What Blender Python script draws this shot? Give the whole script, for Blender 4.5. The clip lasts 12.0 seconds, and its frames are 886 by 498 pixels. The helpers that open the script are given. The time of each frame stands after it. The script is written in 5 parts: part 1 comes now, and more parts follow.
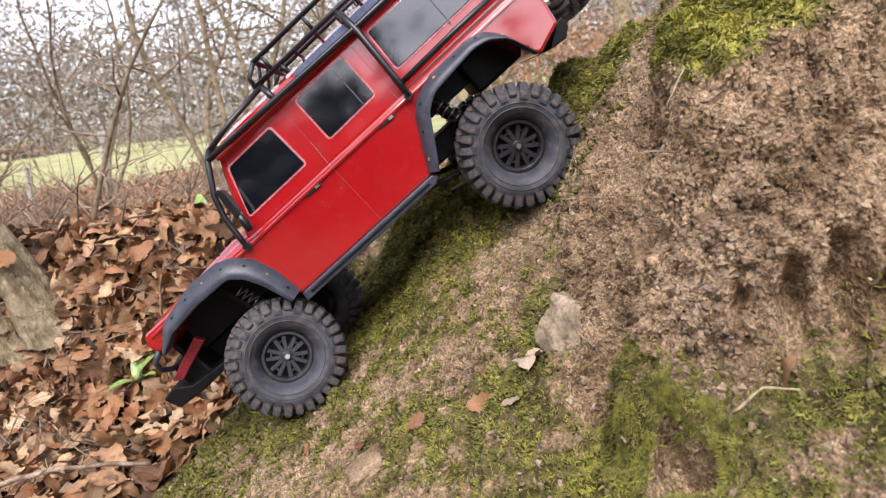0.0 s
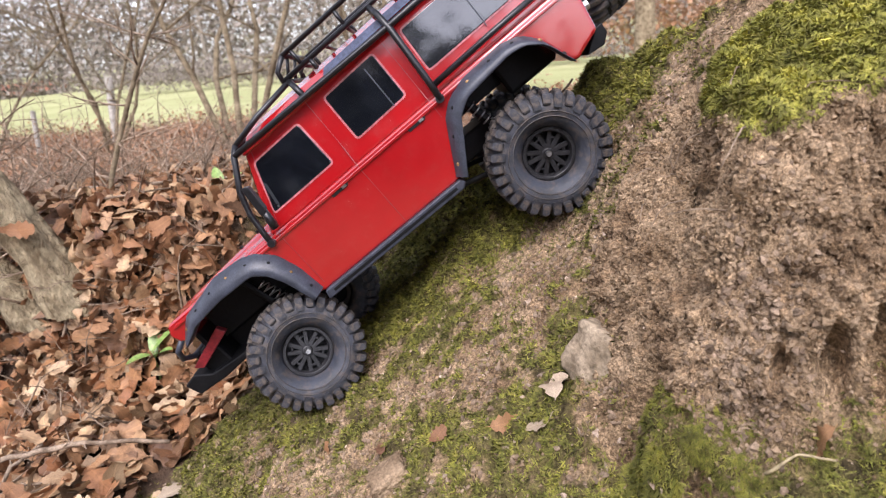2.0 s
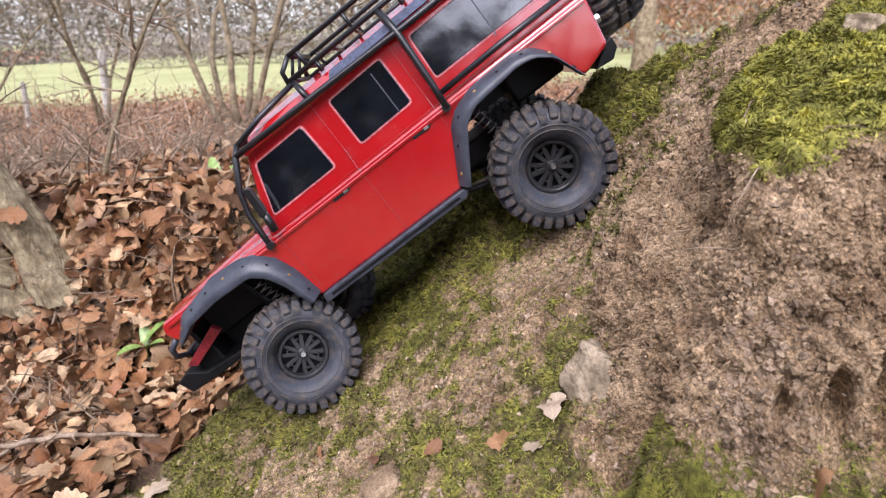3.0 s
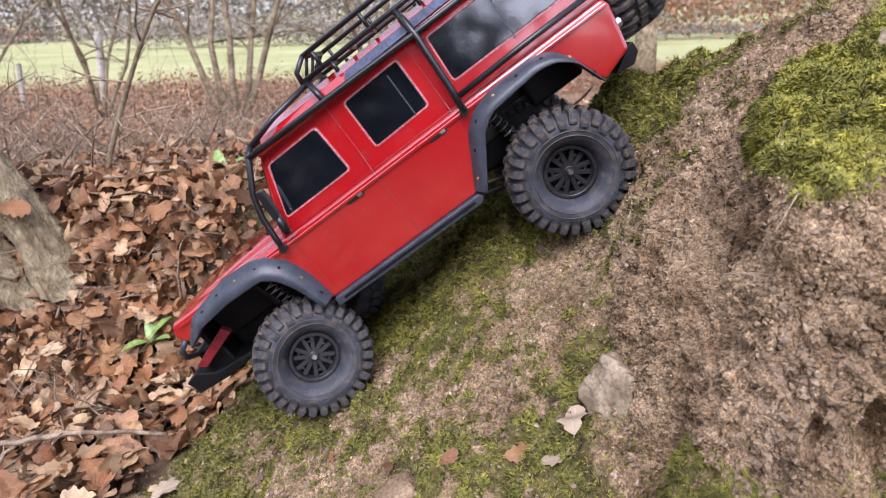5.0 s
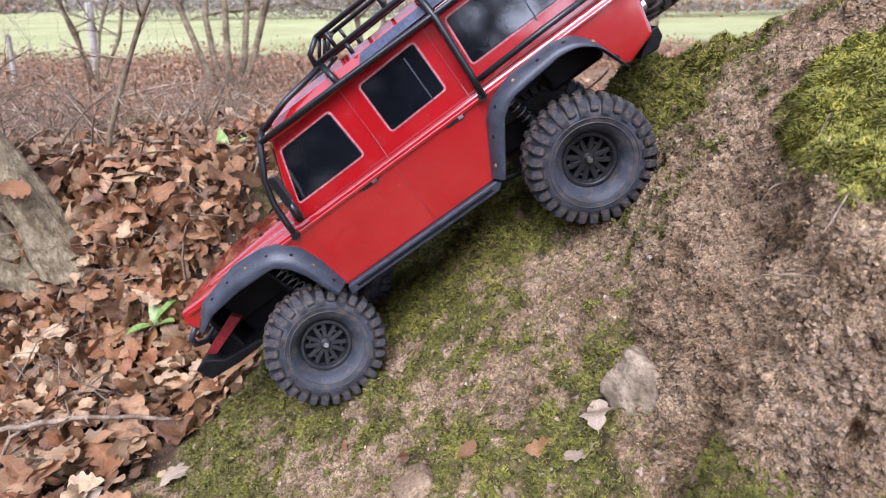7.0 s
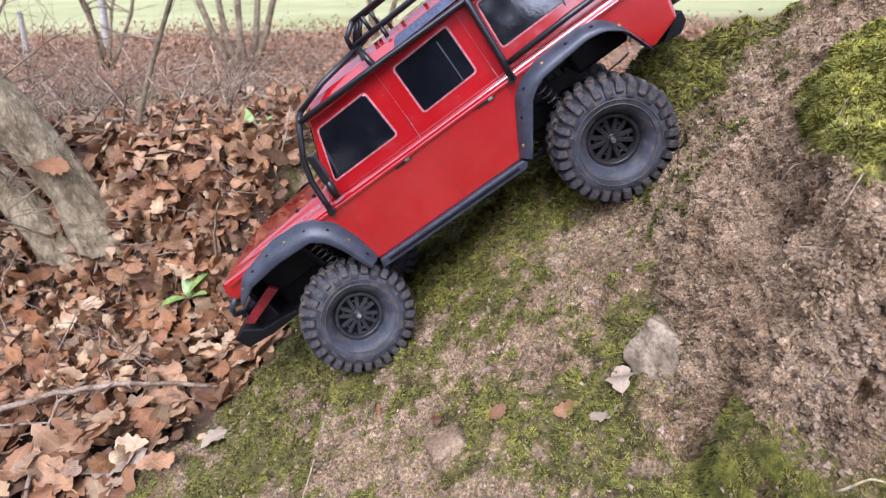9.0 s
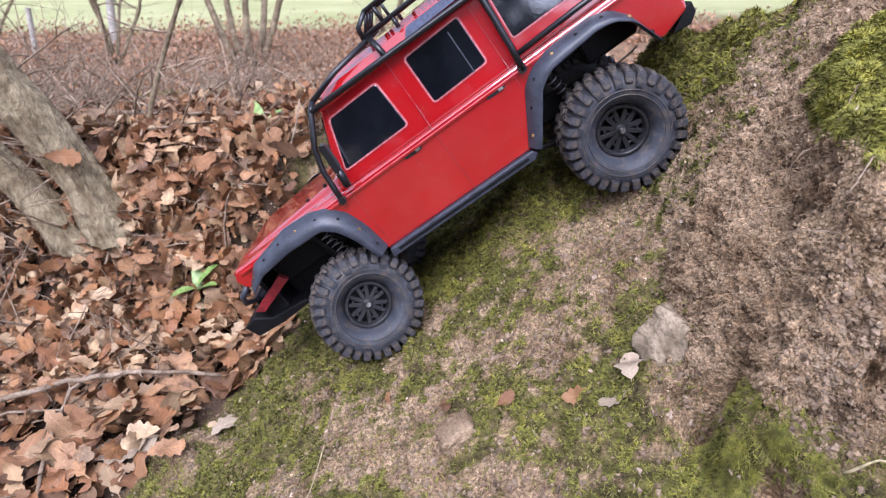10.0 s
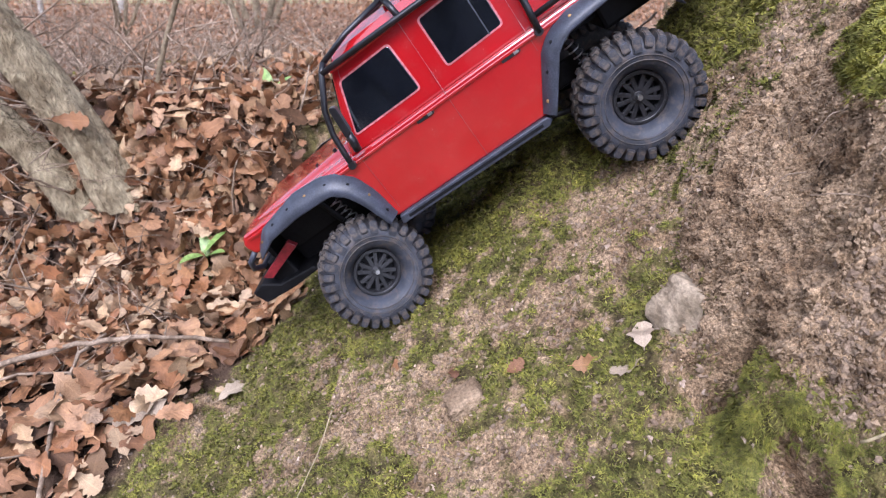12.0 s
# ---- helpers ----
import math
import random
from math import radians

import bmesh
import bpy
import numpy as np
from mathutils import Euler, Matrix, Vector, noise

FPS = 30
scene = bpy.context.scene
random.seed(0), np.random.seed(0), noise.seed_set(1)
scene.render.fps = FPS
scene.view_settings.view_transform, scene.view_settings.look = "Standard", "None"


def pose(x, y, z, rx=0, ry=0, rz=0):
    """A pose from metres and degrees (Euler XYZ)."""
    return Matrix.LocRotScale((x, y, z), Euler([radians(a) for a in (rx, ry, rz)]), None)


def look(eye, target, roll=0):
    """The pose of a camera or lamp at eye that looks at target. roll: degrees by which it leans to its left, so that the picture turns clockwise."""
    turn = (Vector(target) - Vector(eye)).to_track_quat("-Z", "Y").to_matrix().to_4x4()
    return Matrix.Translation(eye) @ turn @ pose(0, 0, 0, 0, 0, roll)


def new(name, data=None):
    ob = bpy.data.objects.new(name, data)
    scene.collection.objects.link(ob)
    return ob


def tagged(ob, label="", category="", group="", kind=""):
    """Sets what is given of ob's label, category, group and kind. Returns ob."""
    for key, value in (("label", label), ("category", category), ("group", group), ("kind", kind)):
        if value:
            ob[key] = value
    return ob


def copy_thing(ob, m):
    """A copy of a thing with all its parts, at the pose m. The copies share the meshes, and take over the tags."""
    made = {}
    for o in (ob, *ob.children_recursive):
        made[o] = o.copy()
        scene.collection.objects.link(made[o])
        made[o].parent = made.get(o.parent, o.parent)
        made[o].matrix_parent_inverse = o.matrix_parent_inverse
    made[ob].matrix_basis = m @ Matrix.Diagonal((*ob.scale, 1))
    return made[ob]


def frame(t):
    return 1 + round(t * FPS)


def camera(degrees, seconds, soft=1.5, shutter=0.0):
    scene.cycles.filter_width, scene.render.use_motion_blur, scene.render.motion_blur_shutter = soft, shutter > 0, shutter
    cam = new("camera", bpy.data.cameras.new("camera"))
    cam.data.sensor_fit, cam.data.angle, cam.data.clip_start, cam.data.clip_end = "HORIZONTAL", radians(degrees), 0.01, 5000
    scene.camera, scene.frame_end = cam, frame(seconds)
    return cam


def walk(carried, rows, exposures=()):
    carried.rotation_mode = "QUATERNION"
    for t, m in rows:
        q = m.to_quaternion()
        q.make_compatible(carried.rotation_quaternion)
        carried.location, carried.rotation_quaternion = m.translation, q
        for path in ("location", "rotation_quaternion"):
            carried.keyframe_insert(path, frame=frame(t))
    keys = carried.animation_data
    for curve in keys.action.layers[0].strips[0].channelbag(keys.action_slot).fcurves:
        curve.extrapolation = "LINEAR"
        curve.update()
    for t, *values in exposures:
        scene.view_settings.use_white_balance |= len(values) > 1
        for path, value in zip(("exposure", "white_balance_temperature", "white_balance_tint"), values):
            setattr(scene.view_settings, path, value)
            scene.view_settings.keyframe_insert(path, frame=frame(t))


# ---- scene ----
cam = camera(72.8, 12.0, soft=1.1)
cam.data.dof.use_dof = True
cam.data.dof.focus_distance, cam.data.dof.aperture_fstop = 0.49, 12.0
# seconds, place in metres, Euler turn in degrees
ROWS = [
    (0.0, 0.1797, -0.5906, 0.2416, 75.65, 8.03, -1.73),
    (0.5, 0.1973, -0.5775, 0.2508, 74.86, 7.75, 0.59),
    (1.0, 0.1842, -0.5792, 0.2559, 74.57, 7.51, 0.03),
    (1.5, 0.1764, -0.5753, 0.2802, 72.54, 6.92, -0.10),
    (2.0, 0.1641, -0.5751, 0.2908, 71.62, 5.80, -0.74),
    (2.5, 0.1609, -0.5689, 0.3022, 71.28, 4.35, -0.50),
    (3.0, 0.1560, -0.5654, 0.3116, 70.37, 3.46, -0.89),
    (5.0, 0.1386, -0.5528, 0.3278, 69.07, 2.65, -0.98),
    (5.5, 0.1323, -0.5492, 0.3333, 67.99, 2.35, -0.72),
    (6.0, 0.1312, -0.5493, 0.3225, 68.50, 2.01, -0.89),
    (6.5, 0.1290, -0.5428, 0.3288, 67.55, 2.11, -1.15),
    (7.0, 0.1184, -0.5382, 0.3343, 66.92, 2.05, -1.30),
    (7.5, 0.0974, -0.5452, 0.3462, 65.11, 2.05, -1.75),
    (9.5, 0.0953, -0.5722, 0.3416, 64.92, 2.05, -0.14),
    (10.0, 0.0909, -0.5758, 0.3381, 64.80, 2.01, -0.02),
    (10.5, 0.0836, -0.5761, 0.3353, 64.40, 1.47, -0.65),
    (11.0, 0.0850, -0.5766, 0.3307, 64.15, 1.43, 0.02),
    (11.5, 0.0897, -0.5748, 0.3268, 63.54, 1.34, 0.64),
    (12.0, 0.0863, -0.5736, 0.3244, 62.78, 1.41, 0.95),
]
walk(cam, [(t, pose(x, y, z, rx, ry, rz)) for t, x, y, z, rx, ry, rz in ROWS], [(0.0, 1.26, 6600, 18), (2.5, 1.27, 6300, 20), (5.5, 1.22, 5980, 21), (7.5, 1.27, 5740, 21), (10.5, 1.30, 5700, 21), (12.0, 1.36, 5700, 21)])

# ---- sky and sun: bright overcast ----
world = bpy.data.worlds.new("overcast_sky")
scene.world = world
world.use_nodes = True
wn = world.node_tree
wn.nodes.clear()
w_out = wn.nodes.new("ShaderNodeOutputWorld")
w_bg = wn.nodes.new("ShaderNodeBackground")
w_sky = wn.nodes.new("ShaderNodeTexSky")
w_sky.sky_type = "NISHITA"
w_sky.sun_disc = False
w_sky.sun_elevation = radians(53)
w_sky.sun_rotation = radians(192)
w_sky.air_density, w_sky.dust_density, w_sky.ozone_density = 1.0, 2.0, 1.5
w_hsv = wn.nodes.new("ShaderNodeHueSaturation")
w_hsv.inputs["Saturation"].default_value = 0.4
w_hsv.inputs["Value"].default_value = 1.0
wn.links.new(w_sky.outputs[0], w_hsv.inputs["Color"])
# broken cloud: soft lighter and darker patches all round
w_tc = wn.nodes.new("ShaderNodeTexCoord")
w_no = wn.nodes.new("ShaderNodeTexNoise")
w_no.inputs["Scale"].default_value = 3.0
w_no.inputs["Detail"].default_value = 5.0
w_ramp = wn.nodes.new("ShaderNodeValToRGB")
w_ramp.color_ramp.elements[0].position, w_ramp.color_ramp.elements[0].color = 0.36, (0.75, 0.77, 0.8, 1)
w_ramp.color_ramp.elements[1].position, w_ramp.color_ramp.elements[1].color = 0.64, (1.35, 1.35, 1.35, 1)
wn.links.new(w_tc.outputs["Generated"], w_no.inputs["Vector"])
wn.links.new(w_no.outputs["Fac"], w_ramp.inputs["Fac"])
w_mul = wn.nodes.new("ShaderNodeMix")
w_mul.data_type, w_mul.blend_type = "RGBA", "MULTIPLY"
w_mul.inputs["Factor"].default_value = 1.0
wn.links.new(w_hsv.outputs[0], w_mul.inputs["A"])
wn.links.new(w_ramp.outputs[0], w_mul.inputs["B"])
wn.links.new(w_mul.outputs["Result"], w_bg.inputs["Color"])
w_bg.inputs["Strength"].default_value = 0.135
wn.links.new(w_bg.outputs[0], w_out.inputs["Surface"])

sun = new("sun", bpy.data.lights.new("sun", "SUN"))
sun.data.energy, sun.data.angle, sun.data.color = 1.65, radians(38), (1.0, 0.98, 0.96)
sun.matrix_world = look((-0.4, -1.9, 2.6), (0, 0, 0))


# ---- materials ----
def make_mat(name):
    m = bpy.data.materials.new(name)
    m.use_nodes = True
    nt = m.node_tree
    return m, nt, nt.nodes["Principled BSDF"]


def node(nt, kind, **values):
    n = nt.nodes.new(kind)
    for key, value in values.items():
        n.inputs[key].default_value = value
    return n


def ramp(nt, fac, stops):
    r = nt.nodes.new("ShaderNodeValToRGB")
    while len(r.color_ramp.elements) < len(stops):
        r.color_ramp.elements.new(0.5)
    for e, (p, c) in zip(r.color_ramp.elements, stops):
        e.position, e.color = p, (*c, 1)
    nt.links.new(fac, r.inputs["Fac"])
    return r.outputs["Color"]


def noise_fac(nt, scale, detail=4.0, rough=0.55, coords="Object", stretch=1.0):
    tc = nt.nodes.new("ShaderNodeTexCoord")
    n = node(nt, "ShaderNodeTexNoise", Scale=scale, Detail=detail, Roughness=rough)
    if stretch != 1.0:
        along = node(nt, "ShaderNodeMapping", Rotation=(0.0, radians(38), 0.0), Scale=(1.0, 1.0, 1.0 / stretch))
        nt.links.new(tc.outputs[coords], along.inputs["Vector"])
        nt.links.new(along.outputs["Vector"], n.inputs["Vector"])
    else:
        nt.links.new(tc.outputs[coords], n.inputs["Vector"])
    return n.outputs["Fac"]


def mixed(nt, fac, a, b, blend="MIX"):
    m = nt.nodes.new("ShaderNodeMix")
    m.data_type, m.blend_type = "RGBA", blend
    for sock, v in (("Factor", fac), ("A", a), ("B", b)):
        if isinstance(v, (int, float)):
            m.inputs[sock].default_value = v
        elif isinstance(v, tuple):
            m.inputs[sock].default_value = (*v, 1)
        else:
            nt.links.new(v, m.inputs[sock])
    return m.outputs["Result"]


def bumped(nt, p, fac, strength, distance):
    b = node(nt, "ShaderNodeBump", Strength=strength, Distance=distance)
    nt.links.new(fac, b.inputs["Height"])
    nt.links.new(b.outputs["Normal"], p.inputs["Normal"])


def two_tone(name, dark, light, scale, rough=0.8, fine=None, bump=0.3, dist=0.001, metallic=0.0, coat=0.0, island=0.0, spread=(0.35, 0.65), spec=0.5, stretch=1.0):
    """A surface of two tones at a coarse and a fine scale, with fine relief; island: how far the pieces differ."""
    m, nt, p = make_mat(name)
    c = ramp(nt, noise_fac(nt, scale), [(spread[0], dark), (spread[1], light)])
    f = noise_fac(nt, fine or scale * 7, 6.0, 0.65, stretch=stretch)
    c = mixed(nt, 0.6, c, ramp(nt, f, [(0.37, (0.45, 0.45, 0.45)), (0.63, (1.35, 1.35, 1.35))]), "MULTIPLY")
    if island:
        g = nt.nodes.new("ShaderNodeNewGeometry")
        c = mixed(nt, 1.0, c, ramp(nt, g.outputs["Random Per Island"], [(0.0, (1 - island,) * 3), (1.0, (1 + island,) * 3)]), "MULTIPLY")
    nt.links.new(c, p.inputs["Base Color"])
    p.inputs["Roughness"].default_value, p.inputs["Metallic"].default_value = rough, metallic
    p.inputs["Coat Weight"].default_value = coat
    p.inputs["Specular IOR Level"].default_value = spec
    bumped(nt, p, f, bump, dist)
    return m


def paint_mat():
    """Glossy red paint, faintly dusty."""
    m, nt, p = make_mat("red_paint")
    dust = noise_fac(nt, 60, 6, 0.7)
    c = ramp(nt, noise_fac(nt, 14), [(0.3, (0.31, 0.006, 0.008)), (0.7, (0.36, 0.008, 0.010))])
    c = mixed(nt, ramp(nt, dust, [(0.52, (0, 0, 0)), (0.85, (0.07, 0.07, 0.07))]), c, (0.34, 0.2, 0.16))
    nt.links.new(c, p.inputs["Base Color"])
    r = ramp(nt, dust, [(0.35, (0.16,) * 3), (0.75, (0.3,) * 3)])
    nt.links.new(r, p.inputs["Roughness"])
    p.inputs["Coat Weight"].default_value = 1.0
    p.inputs["Coat Roughness"].default_value = 0.06
    p.inputs["Coat IOR"].default_value = 1.8
    return m


def rubber_mat(name, mud):
    """Tyre rubber with dry mud dust on it; mud says how much of it is caked."""
    m, nt, p = make_mat(name)
    c = ramp(nt, noise_fac(nt, 30, 5), [(0.38, (0.012, 0.015, 0.022)), (0.62, (0.036, 0.043, 0.060))])
    dust = ramp(nt, noise_fac(nt, 300, 8, 0.75), [(0.50, (0, 0, 0)), (0.68, (mud * 0.7,) * 3)])
    c = mixed(nt, dust, c, (0.19, 0.155, 0.12))
    cake = ramp(nt, noise_fac(nt, 90, 5, 0.65), [(0.50, (0, 0, 0)), (0.62, (mud,) * 3)])
    c = mixed(nt, cake, c, (0.17, 0.125, 0.085))
    # paler worn edges
    edge = ramp(nt, nt.nodes.new("ShaderNodeNewGeometry").outputs["Pointiness"], [(0.52, (0, 0, 0)), (0.62, (0.28, 0.28, 0.28))])
    c = mixed(nt, edge, c, (0.2, 0.165, 0.13))
    nt.links.new(c, p.inputs["Base Color"])
    p.inputs["Roughness"].default_value = 0.6
    bumped(nt, p, noise_fac(nt, 300, 4), 0.4, 0.0012)
    return m


def plain_mat(name, color, rough, metallic=0.0, scale=40, vary=0.25, bump=0.05):
    return two_tone(name, tuple(v * (1 - vary) for v in color), tuple(v * (1 + vary) for v in color), scale, rough, bump=bump, dist=0.0005, metallic=metallic)


def ground_mat():
    """Earth, moss film, leaf mould and grass, shared out by the sheet's own layers."""
    m, nt, p = make_mat("earth_and_moss")
    def layer(name):
        a = nt.nodes.new("ShaderNodeAttribute")
        a.attribute_name = name
        return a.outputs["Fac"]
    earth = ramp(nt, noise_fac(nt, 22, 6), [(0.34, (0.14, 0.093, 0.055)), (0.5, (0.245, 0.174, 0.109)), (0.66, (0.345, 0.256, 0.168))])
    grit = noise_fac(nt, 330, 4, 0.6)
    crumbs = noise_fac(nt, 120, 5, 0.65)
    # noise dips darkened: shade between crumbs put into the earth colour
    earth = mixed(nt, 0.7, earth, ramp(nt, crumbs, [(0.34, (0.42, 0.38, 0.34)), (0.45, (1.0, 0.98, 0.96)), (0.64, (1.5, 1.45, 1.4))]), "MULTIPLY")
    earth = mixed(nt, 0.8, earth, ramp(nt, grit, [(0.38, (0.40, 0.37, 0.35)), (0.62, (1.45, 1.44, 1.42))]), "MULTIPLY")
    speck = ramp(nt, noise_fac(nt, 1000, 3, 0.6), [(0.36, (0.55, 0.54, 0.52)), (0.64, (1.4, 1.4, 1.38))])
    earth = mixed(nt, 0.85, earth, speck, "MULTIPLY")
    # moss film darker than its blades: shade of the gaps put into colour
    moss = ramp(nt, noise_fac(nt, 45, 6), [(0.34, (0.035, 0.029, 0.011)), (0.5, (0.078, 0.070, 0.022)), (0.66, (0.14, 0.118, 0.045))])
    moss = mixed(nt, 0.8, moss, ramp(nt, crumbs, [(0.38, (0.3, 0.3, 0.26)), (0.62, (1.5, 1.5, 1.4))]), "MULTIPLY")
    moss = mixed(nt, 0.8, moss, speck, "MULTIPLY")
    # mould kept dark too, so that gaps between leaves read as shaded
    mould = ramp(nt, noise_fac(nt, 30, 7), [(0.3, (0.025, 0.016, 0.010)), (0.7, (0.09, 0.056, 0.036))])
    far_mould = ramp(nt, noise_fac(nt, 5, 8, 0.7), [(0.3, (0.06, 0.034, 0.02)), (0.48, (0.2, 0.115, 0.066)), (0.6, (0.24, 0.165, 0.105)), (0.75, (0.4, 0.3, 0.2))])
    grass = ramp(nt, noise_fac(nt, 0.35, 8, 0.7), [(0.36, (0.29, 0.305, 0.13)), (0.64, (0.44, 0.435, 0.225))])
    c = mixed(nt, layer("moss"), earth, moss)
    c = mixed(nt, layer("mould"), c, mould)
    c = mixed(nt, layer("far_mould"), c, far_mould)
    c = mixed(nt, layer("grass"), c, grass)
    nt.links.new(c, p.inputs["Base Color"])
    p.inputs["Roughness"].default_value = 0.95
    p.inputs["Specular IOR Level"].default_value = 0.2
    vor = node(nt, "ShaderNodeTexVoronoi", Scale=170.0)
    vtc = nt.nodes.new("ShaderNodeTexCoord")
    nt.links.new(vtc.outputs["Object"], vor.inputs["Vector"])
    fine = node(nt, "ShaderNodeTexVoronoi", Scale=430.0)
    nt.links.new(vtc.outputs["Object"], fine.inputs["Vector"])
    lump = mixed(nt, 0.3, mixed(nt, 0.4, crumbs, grit), mixed(nt, 0.4, vor.outputs["Distance"], fine.outputs["Distance"]))
    bumped(nt, p, lump, 1.0, 0.008)
    return m


def leaf_mat(name, tones, per_object, veins=True):
    """Dry leaf: each one of its own brown, blotched, a little translucent."""
    m, nt, p = make_mat(name)
    if per_object:
        rnd = nt.nodes.new("ShaderNodeObjectInfo").outputs["Random"]
    else:
        rnd = nt.nodes.new("ShaderNodeNewGeometry").outputs["Random Per Island"]
    n = len(tones)
    c = ramp(nt, rnd, [(i / (n - 1), t) for i, t in enumerate(tones)])
    blot = noise_fac(nt, 70, 6, 0.7)
    c = mixed(nt, 0.7, c, ramp(nt, blot, [(0.36, (0.42, 0.38, 0.34)), (0.52, (1, 1, 1)), (0.66, (1.3, 1.27, 1.22))]), "MULTIPLY")
    relief = noise_fac(nt, 220, 4)
    if veins:
        # pale midrib and slanting side veins
        def layer(name):
            a = nt.nodes.new("ShaderNodeAttribute")
            a.attribute_name = name
            return a.outputs["Fac"]
        def math_node(op, a, b=0.0):
            k = nt.nodes.new("ShaderNodeMath")
            k.operation = op
            for sock, v in zip(k.inputs, (a, b)):
                if isinstance(v, float):
                    sock.default_value = v
                else:
                    nt.links.new(v, sock)
            return k.outputs[0]
        along, across = layer("along"), layer("across")
        wave = math_node("SINE", math_node("SUBTRACT", math_node("MULTIPLY", along, 52.0), math_node("MULTIPLY", across, 13.0)))
        side = ramp(nt, wave, [(0.8, (0, 0, 0)), (0.98, (1, 1, 1))])
        rib = ramp(nt, across, [(0.05, (1, 1, 1)), (0.13, (0, 0, 0))])
        both = mixed(nt, 1.0, mixed(nt, 1.0, side, (0.4, 0.4, 0.4), "MULTIPLY"), rib, "LIGHTEN")
        c = mixed(nt, both, c, mixed(nt, 1.0, c, (1.22, 1.22, 1.2), "MULTIPLY"))
        relief = mixed(nt, 0.18, relief, wave)
    nt.links.new(c, p.inputs["Base Color"])
    p.inputs["Roughness"].default_value = 0.55
    p.inputs["Specular IOR Level"].default_value = 0.35
    bumped(nt, p, relief, 0.4, 0.0014)
    return m


def moss_mat(name, tones):
    """Moss: every blade its own green, the patches paler or darker."""
    m, nt, p = make_mat(name)
    rnd = nt.nodes.new("ShaderNodeNewGeometry").outputs["Random Per Island"]
    c = ramp(nt, rnd, [(i / (len(tones) - 1), t) for i, t in enumerate(tones)])
    mean = tuple(sum(t[i] for t in tones) / len(tones) for i in range(3))
    c = mixed(nt, 0.25, c, mean)
    c = mixed(nt, 0.8, c, ramp(nt, noise_fac(nt, 38, 6, 0.65), [(0.37, (0.55, 0.54, 0.55)), (0.5, (1.0, 1.0, 1.0)), (0.63, (1.5, 1.43, 1.3))]), "MULTIPLY")
    c = mixed(nt, 0.9, c, ramp(nt, noise_fac(nt, 170, 3, 0.6), [(0.36, (0.5, 0.5, 0.48)), (0.5, (0.97, 0.97, 0.97)), (0.64, (1.5, 1.45, 1.35))]), "MULTIPLY")
    nt.links.new(c, p.inputs["Base Color"])
    p.inputs["Roughness"].default_value = 0.7
    p.inputs["Specular IOR Level"].default_value = 0.3
    return m


OAK = [(0.219, 0.099, 0.046), (0.341, 0.187, 0.092), (0.095, 0.048, 0.027), (0.436, 0.288, 0.158), (0.246, 0.099, 0.04), (0.493, 0.356, 0.216), (0.128, 0.061, 0.033), (0.341, 0.169, 0.075), (0.228, 0.126, 0.067), (0.304, 0.139, 0.06)]
RED = paint_mat()
GLASS = plain_mat("tinted_glass", (0.006, 0.007, 0.010), 0.04)
GLASS.node_tree.nodes["Principled BSDF"].inputs["IOR"].default_value = 2.3
SEAL = plain_mat("pale_window_seal", (0.46, 0.15, 0.16), 0.25)
# blue of the reflected sky put into the skylight's base colour
SKYLIGHT = plain_mat("painted_sky_glass", (0.05, 0.06, 0.10), 0.12)
RACK = plain_mat("satin_black_steel", (0.010, 0.010, 0.012), 0.32)
FLARE = plain_mat("charcoal_plastic", (0.036, 0.041, 0.056), 0.42, scale=90)
RUBBER = rubber_mat("dusty_tyre_rubber", 0.32)
LUG = rubber_mat("muddy_tread_rubber", 0.5)
RIM = plain_mat("black_rim_plastic", (0.018, 0.018, 0.020), 0.35)
CHASSIS = plain_mat("dark_chassis", (0.006, 0.006, 0.007), 0.55)
SILVER = plain_mat("bright_spring_steel", (0.5, 0.5, 0.5), 0.3, 0.9)
RUST = plain_mat("brass_screw", (0.28, 0.16, 0.06), 0.5, 0.4)
LAMP_RED = plain_mat("red_plastic", (0.22, 0.018, 0.024), 0.4)
CHASSIS.node_tree.nodes["Principled BSDF"].inputs["Specular IOR Level"].default_value = 0.2
GROUND = ground_mat()
MOSS = moss_mat("moss_sprigs", [(0.07, 0.068, 0.012), (0.20, 0.205, 0.03), (0.33, 0.32, 0.058), (0.22, 0.235, 0.038), (0.43, 0.40, 0.11), (0.16, 0.138, 0.036)])
MOSS_LOW = moss_mat("short_moss", [(0.045, 0.048, 0.011), (0.13, 0.143, 0.02), (0.205, 0.215, 0.03), (0.135, 0.122, 0.032), (0.275, 0.27, 0.056), (0.17, 0.138, 0.052)])
CLOD = two_tone("earth_crumbs", (0.175, 0.119, 0.072), (0.37, 0.27, 0.173), 22, 0.95, fine=400, bump=0.5, dist=0.002, island=0.15, spec=0.2)
FLAKE = two_tone("dry_earth_flakes", (0.165, 0.115, 0.078), (0.29, 0.216, 0.15), 60, 0.95, fine=500, bump=0.5, dist=0.002, island=0.35, spec=0.2)
STONE = two_tone("weathered_stone", (0.19, 0.145, 0.094), (0.39, 0.31, 0.215), 60, 0.9, fine=260, bump=0.8, dist=0.002, spec=0.3)
BARK = two_tone("lichened_bark", (0.225, 0.17, 0.10), (0.54, 0.445, 0.285), 34, 0.95, fine=150, bump=1.0, dist=0.015, spec=0.2, stretch=2.2)
TWIG = two_tone("dry_twig", (0.15, 0.105, 0.07), (0.40, 0.305, 0.22), 60, 0.85, fine=300, bump=0.4, island=0.35, spec=0.2)
HAZEL = two_tone("hazel_bark", (0.12, 0.09, 0.055), (0.30, 0.24, 0.155), 18, 0.9, fine=90, bump=0.5, dist=0.006, spec=0.2)
